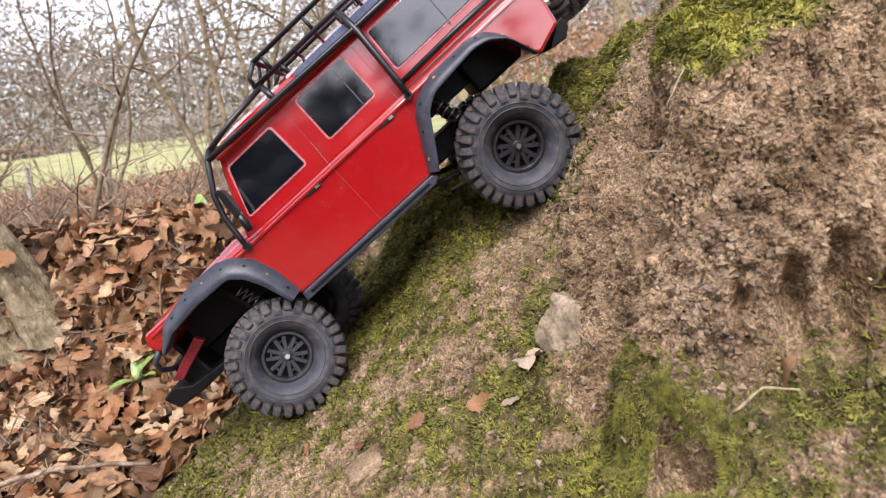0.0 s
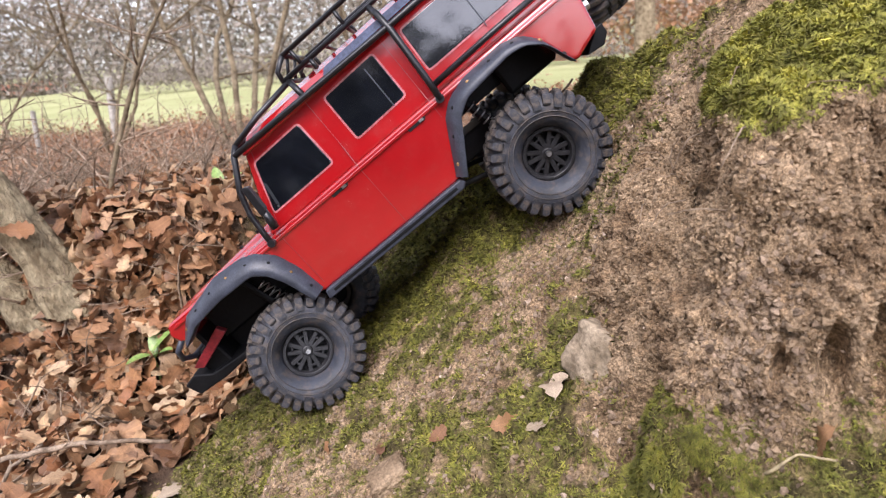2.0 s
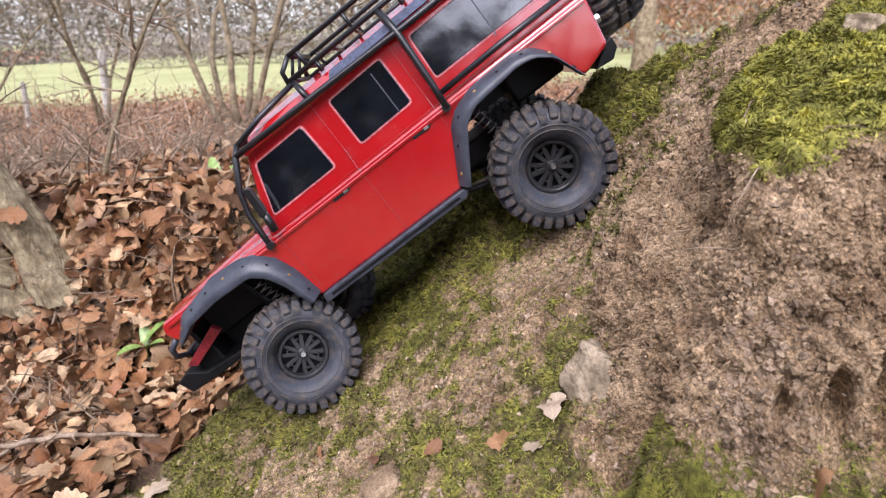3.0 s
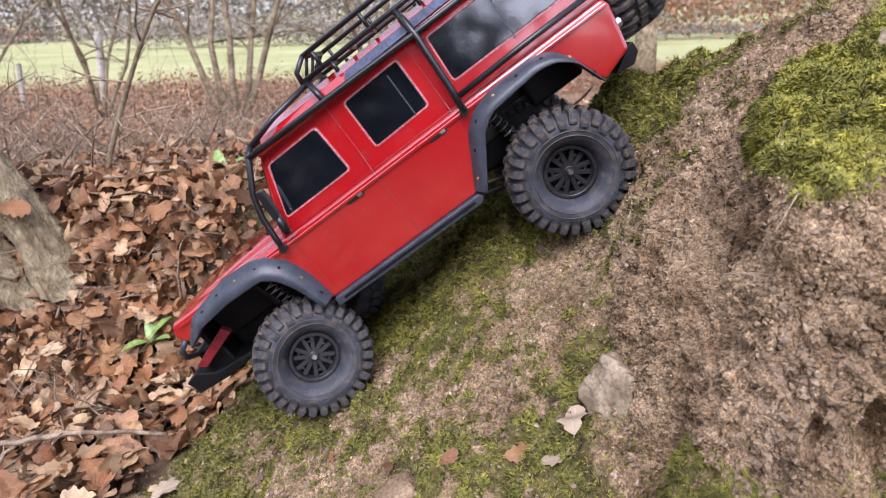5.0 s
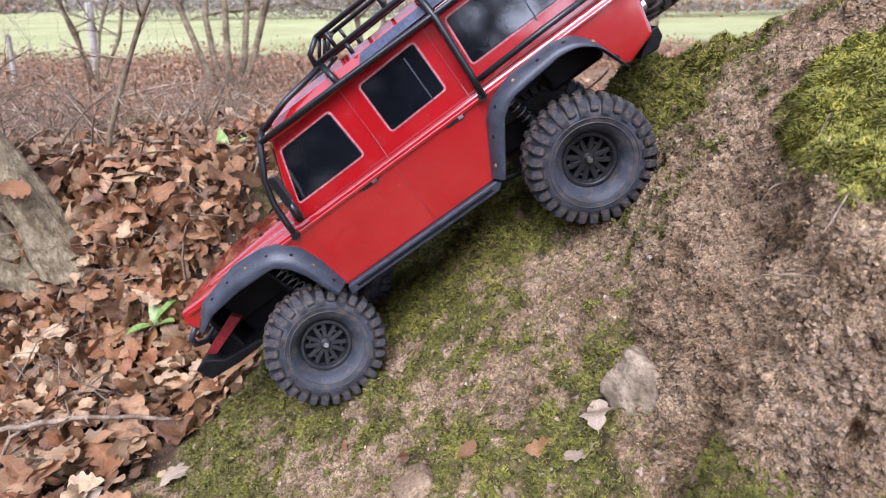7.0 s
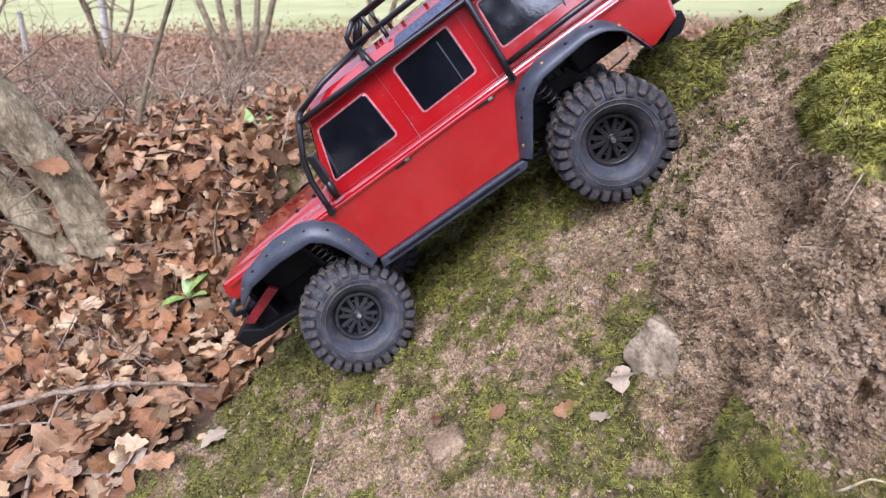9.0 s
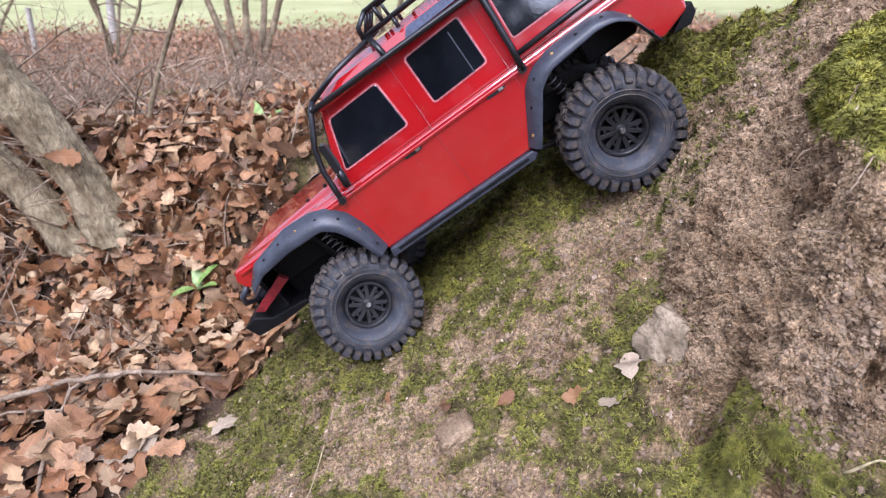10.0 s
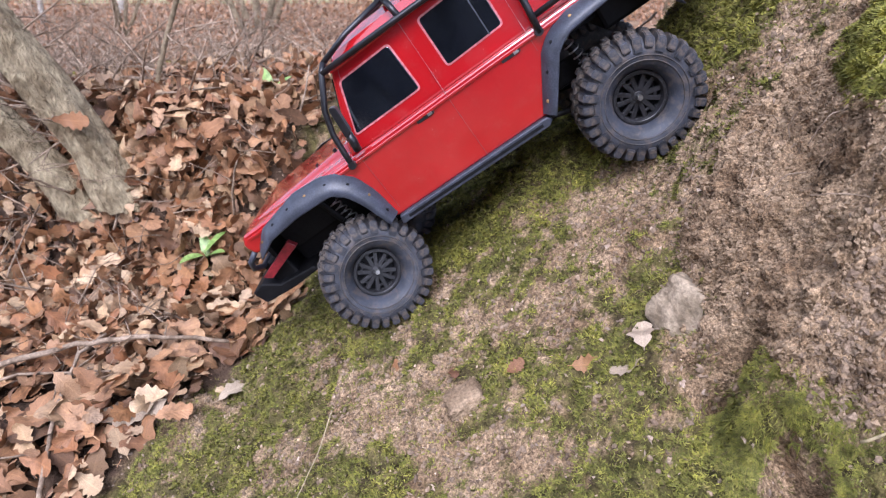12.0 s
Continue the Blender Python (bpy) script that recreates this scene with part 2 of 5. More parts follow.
DARK_SCREEN = plain_mat("dark_reflection_leaf", (0.016, 0.022, 0.012), 0.5)
TILE = plain_mat("orange_roof_tile", (0.42, 0.17, 0.10), 0.8)
# bark paled so that the distance haze is put into its base colour
HAZED_BARK = two_tone("haze_paled_bark", (0.23, 0.195, 0.165), (0.37, 0.325, 0.28), 4, 0.95, bump=0.0, island=0.3, spec=0.1)
LEAF = leaf_mat("dry_oak_leaf", OAK, True)
PALE_LEAF = leaf_mat("pale_dead_leaf", [(0.36, 0.28, 0.20), (0.46, 0.37, 0.27)], True)
LITTER = leaf_mat("dry_leaf_litter", OAK, False)
COPPER = leaf_mat("copper_hedge_leaf", [(0.30, 0.15, 0.08), (0.42, 0.23, 0.12), (0.2, 0.11, 0.07), (0.45, 0.33, 0.22)], False, False)
DEBRIS = two_tone("plant_debris", (0.24, 0.17, 0.12), (0.44, 0.35, 0.27), 200, 0.9, bump=0.0, island=0.5, spec=0.2)
GREEN = two_tone("seedling_leaf", (0.15, 0.25, 0.05), (0.26, 0.37, 0.11), 60, 0.45, fine=200, bump=0.1)
STALK = two_tone("dead_moss_stalk", (0.07, 0.05, 0.028), (0.2, 0.15, 0.085), 120, 0.9, bump=0.0, island=0.4, spec=0.2)
STRAW = plain_mat("dry_straw", (0.36, 0.29, 0.17), 0.8)
POST = two_tone("grey_post_wood", (0.3, 0.28, 0.24), (0.55, 0.52, 0.46), 12, 0.9, fine=80, bump=0.3)


# ---- building helpers ----
def part(name, bm, material, parent=None, label="", smooth=False, bevel=0.0, segments=2):
    me = bpy.data.meshes.new(name)
    bmesh.ops.recalc_face_normals(bm, faces=bm.faces)
    bm.to_mesh(me)
    bm.free()
    me.materials.append(material)
    if smooth:
        me.shade_smooth()
    ob = new(name, me)
    if parent:
        ob.parent = parent
    if bevel:
        mod = ob.modifiers.new("bevel", "BEVEL")
        mod.width, mod.segments, mod.limit_method, mod.angle_limit = bevel, segments, "ANGLE", radians(35)
    return tagged(ob, label)


def raw(name, verts, faces, material, parent=None, smooth=False):
    me = bpy.data.meshes.new(name)
    me.from_pydata(verts if isinstance(verts, list) else verts.tolist(), [], faces if isinstance(faces, list) else faces.tolist())
    me.materials.append(material)
    if smooth:
        me.shade_smooth()
    ob = new(name, me)
    if parent:
        ob.parent = parent
    return ob


def box(bm, lo, hi, m=None):
    vs = [bm.verts.new((x, y, z)) for x in (lo[0], hi[0]) for y in (lo[1], hi[1]) for z in (lo[2], hi[2])]
    for f in ((0, 1, 3, 2), (4, 6, 7, 5), (0, 4, 5, 1), (2, 3, 7, 6), (0, 2, 6, 4), (1, 5, 7, 3)):
        bm.faces.new([vs[i] for i in f])
    if m:
        bmesh.ops.transform(bm, matrix=m, verts=vs)
    return vs


def tube(bm, pts, radius, seg=8):
    """A round bar along points; radius may be one for each point."""
    pts = [Vector(p) for p in pts]
    rad = radius if isinstance(radius, (list, tuple)) else [radius] * len(pts)
    rings, side = [], None
    for i, p in enumerate(pts):
        d = (pts[min(i + 1, len(pts) - 1)] - pts[max(i - 1, 0)]).normalized()
        if side is None:
            side = d.cross(Vector((0.31, 0.17, 0.93))).normalized()
        side = (side - d * side.dot(d)).normalized()
        up = d.cross(side)
        rings.append([bm.verts.new(p + rad[i] * (math.cos(a) * side + math.sin(a) * up)) for a in (2 * math.pi * k / seg for k in range(seg))])
    for a, b in zip(rings, rings[1:]):
        for k in range(seg):
            bm.faces.new((a[k], a[(k + 1) % seg], b[(k + 1) % seg], b[k]))
    bm.faces.new(rings[0][::-1])
    bm.faces.new(rings[-1])


def lathe(bm, profile, seg=48, closed=True):
    """Turns (radius, y) pairs round the y axis."""
    rings = [[bm.verts.new((r * math.cos(a), y, r * math.sin(a))) for a in (2 * math.pi * k / seg for k in range(seg))] for r, y in profile]
    pairs = list(zip(rings, rings[1:])) + ([(rings[-1], rings[0])] if closed else [])
    for a, b in pairs:
        for k in range(seg):
            bm.faces.new((a[k], a[(k + 1) % seg], b[(k + 1) % seg], b[k]))


def prism(bm, outline, y0, y1):
    """A flat outline in x and z, given thickness along y; y0 and y1 may be functions of z."""
    f0 = y0 if callable(y0) else (lambda x, z: y0)
    f1 = y1 if callable(y1) else (lambda x, z: y1)
    a = [bm.verts.new((x, f0(x, z), z)) for x, z in outline]
    b = [bm.verts.new((x, f1(x, z), z)) for x, z in outline]
    bm.faces.new(a)
    bm.faces.new(b[::-1])
    n = len(outline)
    for i in range(n):
        bm.faces.new((a[i], b[i], b[(i + 1) % n], a[(i + 1) % n]))


def rounded(corners, r, steps=4):
    """An outline with rounded corners."""
    out, n = [], len(corners)
    for i, c in enumerate(corners):
        c, a, b = Vector(c), Vector(corners[i - 1]), Vector(corners[(i + 1) % n])
        p, q = c + (a - c).normalized() * r, c + (b - c).normalized() * r
        for k in range(steps + 1):
            s = k / steps
            out.append(tuple((1 - s) ** 2 * p + 2 * s * (1 - s) * c + s * s * q))
    return out


def hash3(i, j, k):
    h = (i * 374761393 + j * 668265263 + k * 2147483647 + 1013904223) & 0xFFFFFFFF
    h = ((h ^ (h >> 13)) * 1274126177) & 0xFFFFFFFF
    h = ((h ^ (h >> 16)) * 2246822519) & 0xFFFFFFFF
    return ((h ^ (h >> 15)) & 0xFFFFFF) / float(0xFFFFFF)


def value_noise(x, y, z):
    i, j, k = np.floor(x).astype(np.int64), np.floor(y).astype(np.int64), np.floor(z).astype(np.int64)
    u, v, w = x - i, y - j, z - k
    u, v, w = u * u * (3 - 2 * u), v * v * (3 - 2 * v), w * w * (3 - 2 * w)
    total = 0
    for a in (0, 1):
        for b in (0, 1):
            for c in (0, 1):
                total = total + hash3(i + a, j + b, k + c) * (u if a else 1 - u) * (v if b else 1 - v) * (w if c else 1 - w)
    return total * 2 - 1


def fbm(x, y, z, scale, octaves=4, gain=0.5):
    total, amp, f = 0, 1.0, scale
    for o in range(octaves):
        total = total + amp * value_noise(x * f + 17.3 * o, y * f - 9.1 * o, z * f + 4.7 * o)
        amp, f = amp * gain, f * 2.03
    return total


def step(a, b, x):
    s = np.clip((x - a) / (b - a), 0, 1)
    return s * s * (3 - 2 * s)


def smax(a, b, k):
    return 0.5 * (a + b + np.sqrt((a - b) ** 2 + k * k))


def smin(a, b, k):
    return -smax(-a, -b, k)


# ---- the ground: one sheet from the bank to the horizon ----
BANK = np.array([(0.318, -0.072), (0.288, -0.098), (0.270, -0.128), (0.268, -0.165), (0.274, -0.205), (0.266, -0.245), (0.258, -0.285), (0.268, -0.306), (0.31, -0.312), (0.36, -0.322), (1.2, -0.345), (1.2, 0.02), (0.52, -0.02), (0.42, -0.045)])


WHEELS = ((-0.0015, 0.0229, 0.0004), (0.2672, 0.0377, 0.1808), (-0.0078, 0.1947, -0.0044), (0.2609, 0.2095, 0.1761))


def inside_bank(x, y, foot=BANK):
    """How far inside the foot of the steep bank a place lies; negative outside."""
    wx = x + 0.007 * fbm(x, y, 0 * x, 22, 3)
    wy = y + 0.007 * fbm(x + 5, y, 0 * x, 22, 3)
    best, odd = np.full(np.shape(x), 9.0), np.zeros(np.shape(x), bool)
    for (ax, ay), (bx, by) in zip(foot, np.roll(foot, -1, 0)):
        ex, ey = bx - ax, by - ay
        s = np.clip(((wx - ax) * ex + (wy - ay) * ey) / (ex * ex + ey * ey), 0, 1)
        best = np.minimum(best, np.hypot(wx - ax - s * ex, wy - ay - s * ey))
        odd ^= ((ay > wy) != (by > wy)) & (wx < ex * (wy - ay) / (by - ay + 1e-12) + ax)
    return np.where(odd, best, -best)


def cap_side(x, y):
    """Positive on the side of the moss cap, negative in the bare gully behind it."""
    return (0.86 * (x - 0.340) - 0.51 * (y + 0.165)) + 0.008 * fbm(x, y, 0 * x, 30, 3)


def ground_z(x, y):
    x, y = np.asarray(x, float), np.asarray(y, float)
    # the mossy slope that the car stands on
    cx, cy = np.clip(x, -0.4, 0.6), np.clip(y, -0.5, 0.32)
    slope = -0.0712 + 0.507 * cx + 0.122 * cy + 0.435 * cx * np.abs(cx) + 0.144 * cx * cy - 0.263 * cy * cy - 0.45 * np.clip(y - 0.30, 0, 1.5)
    # the steeper mossy shoulder behind the bank
    shoulder = np.minimum(0.212 + 1.12 * (x - 0.35), 0.355 + 0.05 * (x - 0.48)) - 0.045 * step(0.315, 0.275, x) * step(0.10, 0.03, y)
    crest = np.interp(x, (0.2, 0.28, 0.36, 0.40, 0.433, 0.46, 0.6, 0.9), (0.44, 0.31, 0.185, 0.115, 0.035, -0.02, -0.01, 0.0))
    shoulder = shoulder - 0.9 * np.clip(y - crest, 0, 0.6)
    slope = np.where(x > 0.1, smax(slope - 0.7 * np.clip(y - crest, 0, 0.6) * step(0.15, 0.25, x), shoulder - 2.2 * np.clip(-0.09 - y, 0, 1), 0.02), slope)
    # mossy humps under the car's belly and behind its tail
    slope = slope + 0.034 * np.exp(-((x - 0.175) / 0.08) ** 2 - ((y - 0.13) / 0.05) ** 2) + 0.085 * np.exp(-((x - 0.17) / 0.10) ** 2 - ((y - 0.315) / 0.05) ** 2) + 0.034 * np.exp(-((x - 0.365) / 0.05) ** 2 - ((y - 0.20) / 0.06) ** 2)
    # hollow full of leaves, and the leafy shelf behind it
    low = -0.19 + 0.42 * np.clip(y, -0.25, 0) - 0.15 * np.clip(-x - 0.35, 0, 0.5)
    shelf = 0.065 - 0.07 * np.clip(y - 0.45, 0, 1.2) - 0.1 * step(-0.05, 0.12, x)
    edge = y - 0.285 - 0.5 * np.clip(-x - 0.40, 0, 0.7) - 0.35 * np.clip(x + 0.18, 0, 0.5)
    litter = low + (shelf - low) * step(-0.075, 0.105, edge)
    z = smax(slope, litter, 0.03)
    # steep earth bank with its moss cap
    s = inside_bank(x, y)
    face = z + 2.35 * np.clip(s, 0, 1) + 0.010 * step(0.0, 0.012, s)
    cap = 0.252 + 0.40 * np.clip(x - 0.33, -0.05, 0.25) + 0.10 * np.clip(y + 0.2, -0.1, 0.1)
    gully = smax(z, np.minimum(0.195 + 0.9 * (x - 0.34), 0.35), 0.01)
    cs = step(-0.012, 0.014, cap_side(x, y))
    z = np.where(s > 0, smax(z, smin(face + 0.035 * step(0.03, 0.05, s) * cs, cap * cs + gully * (1 - cs), 0.012), 0.004), z) - 0.6 * np.clip(y - crest - 0.02, 0, 0.4) * step(0.40, 0.46, x)
    top = 0.365 - 0.30 * np.clip(x - 0.60, 0, 3)
    z = smin(z, top, 0.03)
    # the tyres press into the slope
    for wx, wy, wz in WHEELS:
        dent = wz + 0.002 - np.sqrt(np.clip(0.0635 ** 2 - (x - wx) ** 2, 0, 1))
        pressed = step(0.048, 0.032, np.abs(y - wy)) * (np.abs(x - wx) < 0.0635)
        z = z + (np.minimum(z, dent) - z) * pressed
    # farther off: down to the meadow, past a low hedge bank
    r = np.hypot(x, y * 0.9)
    far = -0.05 - 0.30 * step(1.0, 2.6, y) - 0.12 * step(1.5, -1.0, y) + 0.13 * np.exp(-((y - 3.9 - 0.1 * x) / 0.5) ** 2) + 0.03 * np.sin(1.7 * x + 1.1 * y) * step(0.8, 1.5, r) * (1 - step(4, 7, r))
    far = far - 0.02 * np.clip(x, -15, 15) * step(3.0, 6.0, y)
    far = far + 7.0 * step(170, 330, np.hypot(x, y))
    near = 1 - step(0.75, 1.7, r)
    return far * (1 - near) + z * near


def graded(dense, ratio, limit):
    """Even lines in the middle, then wider and wider apart out to the limit."""
    lo, hi, out_lo, out_hi = dense[0], dense[-1], [], []
    g, p = dense[1] - dense[0], dense[0]
    while p > -limit:
        g *= ratio
        p -= g
        out_lo.append(p)
    g, p = dense[-1] - dense[-2], dense[-1]
    while p < limit:
        g *= ratio
        p += g
        out_hi.append(p)
    return np.array(out_lo[::-1] + list(dense) + out_hi)


def build_ground():
    xs = graded(np.concatenate([np.arange(-0.55, 0.0, 0.0042), np.arange(0.0, 0.25, 0.0028), np.arange(0.25, 0.43, 0.0015), np.arange(0.43, 0.64, 0.0035)]), 1.17, 420)
    ys = graded(np.concatenate([np.arange(-0.42, -0.36, 0.0028), np.arange(-0.36, -0.05, 0.0016), np.arange(-0.05, 0.5, 0.0033)]), 1.17, 420)
    nx, ny = len(xs), len(ys)
    x, y = np.meshgrid(xs, ys)
    z = ground_z(x, y)
    e = 0.004
    gx, gy = (ground_z(x + e, y) - ground_z(x - e, y)) / (2 * e), (ground_z(x, y + e) - ground_z(x, y - e)) / (2 * e)
    n = np.stack([-gx, -gy, np.ones_like(gx)], -1)
    n /= np.linalg.norm(n, axis=-1, keepdims=True)
    r = np.hypot(x, y)
    close = 1 - step(0.7, 1.6, r)
    inner = inside_bank(x, y)
    bank = step(-0.005, 0.012, inner)
    patch = 0.75 * fbm(x, y, z, 16, 4) + 0.62 * fbm(x, y, z, 66, 4, 0.6)
    # moss: on the cap, the shoulder, and in patches down the slope
    side = cap_side(x, y)
    cap = step(0.045, 0.054, inner + 0.005 * patch) * step(-0.002, 0.008, side + 0.006 * patch) * step(0.236, 0.246, z + 0.008 * patch)
    brow = step(0.02, -0.03, side) * step(0.395, 0.44, x + 0.035 * patch + 0.35 * np.clip(y, -0.1, 0.1)) * (y < 0.12)
    moss_line = np.interp(x, (0.15, 0.25, 0.30, 0.36, 0.40, 0.433, 0.46), (0.06, 0.07, 0.095, 0.09, 0.03, -0.03, -0.075))
    ridge = np.maximum(step(-0.012, 0.022, y - moss_line + 0.022 * patch) * step(0.10, 0.20, x), brow)
    bare = 0.55 * step(0.2, 0.26, x) * step(-0.14, -0.10, y) * step(0.08, 0.02, y) + 0.45 * np.exp(-(((x - 0.10) / 0.05) ** 2 + ((y + 0.24) / 0.035) ** 2)) + 0.8 * np.exp(-(((x - 0.185) / 0.035) ** 2 + ((y + 0.31) / 0.03) ** 2))
    mossy_slope = step(-0.02, 0.36, patch + 0.10 + 0.30 * step(0.10, -0.04, x) + 0.6 * step(0.02, 0.08, y) + 0.25 * step(0.15, 0.20, x) * step(-0.15, -0.2, y) - bare) * (1 - bank)
    foot = step(0.0, 0.4, patch + 0.75) * step(-0.24, -0.262, y) * step(0.090, 0.070, z) * step(0.312, 0.296, x + 0.012 * patch) * step(-0.36, -0.33, y)
    moss = np.clip(np.maximum.reduce([cap, ridge * step(-0.6, 0.1, patch + 0.3), mossy_slope * 0.9, foot]), 0, 1)
    edge = -0.275 + 0.8 * np.clip(y, -0.25, 0.13) + 0.03 * patch
    mould = step(0.03, -0.02, x - edge) * (1 - step(0.9, 1.6, r))
    moss = moss * (1 - mould)
    far_mould = step(0.9, 1.6, r) * (1 - step(7.2, 8.4, y - 0.1 * x))
    ditch = np.exp(-(((x + 1.45) / 0.45) ** 2 + ((y - 2.95) / 0.3) ** 2)) * step(-0.5, 0.4, fbm(x, y, z, 6, 3) + 0.3)
    moss = np.maximum(moss, ditch)
    far_mould = far_mould * (1 - ditch)
    grass = step(7.2, 8.4, y - 0.1 * x)
    # dark hollows where the bank is undercut
    hollow = np.zeros_like(x)
    for hx, hy, hr, hd in ((0.240, -0.172, 0.006, 0.008), (0.246, -0.196, 0.007, 0.014), (0.254, -0.219, 0.008, 0.018), (0.264, -0.243, 0.012, 0.045), (0.279, -0.312, 0.012, 0.042), (0.293, -0.320, 0.010, 0.036), (0.327, -0.297, 0.005, 0.012), (0.305, -0.262, 0.004, 0.009), (0.350, -0.308, 0.007, 0.02), (0.375, -0.316, 0.010, 0.03), (0.395, -0.320, 0.009, 0.028), (0.298, -0.14, 0.004, 0.008), (0.318, -0.235, 0.004, 0.008), (0.312, -0.205, 0.004, 0.008)):
        hollow += hd * np.exp(-(((x - hx) ** 2 + (y - hy) ** 2) / hr ** 2) ** 2)
    moss = moss * step(0.006, 0.002, hollow) * step(0.7, 1.05, np.hypot((x - 0.272) / 0.030, (y + 0.180) / 0.055))
    # relief: lumps, clods, crumbs; deeper on the raw bank
    raw_earth = (1 - moss) * (1 - mould)
    lump = (0.005 + 0.003 * bank) * fbm(x, y, 0.4 * z, 15, 3)
    clod = fbm(x, y, z, 34, 5, 0.62)
    crack = 0.35 - np.abs(fbm(x + 3, y, z, 24, 4, 0.6))
    crumb = 0.6 * (np.abs(fbm(x, y, z, 95, 4, 0.6)) - 0.35) - 0.5 * fbm(x, y + 7, z, 170, 2, 0.6)
    d = lump + clod * (0.0030 + 0.0038 * bank) * (0.35 + 0.65 * raw_earth) - 0.008 * bank * raw_earth * np.clip(crack - 0.2, 0, 1) * 4 + crumb * (0.0048 + 0.0062 * bank) * raw_earth + moss * (0.0055 * fbm(x, y, z, 100, 3) + 0.006 * fbm(x, y, z, 40, 2))
    d = d + cap * (0.002 + 0.010 * fbm(x, y, z, 18, 3) + 0.006 * fbm(x, y, z, 60, 2))
    d = (d - hollow) * close
    p = np.stack([x, y, z], -1) + n * d[..., None]
    idx = np.arange(nx * ny).reshape(ny, nx)
    faces = np.stack([idx[:-1, :-1], idx[:-1, 1:], idx[1:, 1:], idx[1:, :-1]], -1).reshape(-1, 4)
    ob = raw("ground", p.reshape(-1, 3), faces, GROUND, smooth=True)
    for name, values in (("moss", moss), ("mould", mould), ("far_mould", far_mould), ("grass", grass)):
        ob.data.attributes.new(name, "FLOAT", "POINT").data.foreach_set("value", values.ravel().astype(np.float32))
    tagged(ob, "mossy earth slope running down to leaf litter and a meadow", "ground", kind="structure")
    return dict(x=xs, y=ys, p=p, n=n, moss=moss, cap=cap, ridge=ridge, bank=bank, mould=mould, raw=raw_earth * step(0.006, 0.002, hollow), close=close, rough=step(-0.5, 0.5, clod + 0.3))


G = build_ground()


def on_ground(x, y):
    """The place and the normal of the ground at x, y."""
    i = int(np.clip(np.searchsorted(G["x"], x), 1, len(G["x"]) - 1))
    j = int(np.clip(np.searchsorted(G["y"], y), 1, len(G["y"]) - 1))
    u = (x - G["x"][i - 1]) / (G["x"][i] - G["x"][i - 1])
    v = (y - G["y"][j - 1]) / (G["y"][j] - G["y"][j - 1])
    q = G["p"]
    z = (1 - v) * ((1 - u) * q[j - 1, i - 1, 2] + u * q[j - 1, i, 2]) + v * ((1 - u) * q[j, i - 1, 2] + u * q[j, i, 2])
    return Vector((x, y, z)), Vector(G["n"][j, i])


# ---- the model car ----
def cabin_y(x, z):
    """The near flank of the cabin, which leans inwards towards the roof."""
    return 0.0075 + max(0.0, z - 0.117) * 0.13


ARCH_F = [(-0.081, 0.088), (-0.058, 0.099), (-0.019, 0.103), (0.024, 0.1015), (0.037, 0.091), (0.046, 0.073), (0.056, 0.040)]
ARCH_R = [(0.250, 0.037), (0.281, 0.088), (0.296, 0.097), (0.349, 0.102), (0.366, 0.099), (0.382, 0.087), (0.395, 0.057)]
FLARE_F = [(-0.080, 0.098), (-0.064, 0.112), (-0.012, 0.1235), (0.022, 0.121), (0.039, 0.114), (0.054, 0.098), (0.062, 0.075), (0.066, 0.042)]
FLARE_R = [(0.241, 0.042), (0.268, 0.094), (0.281, 0.105), (0.302, 0.112), (0.351, 0.1135), (0.369, 0.108), (0.382, 0.094), (0.398, 0.055)]
DEEP = 0.19


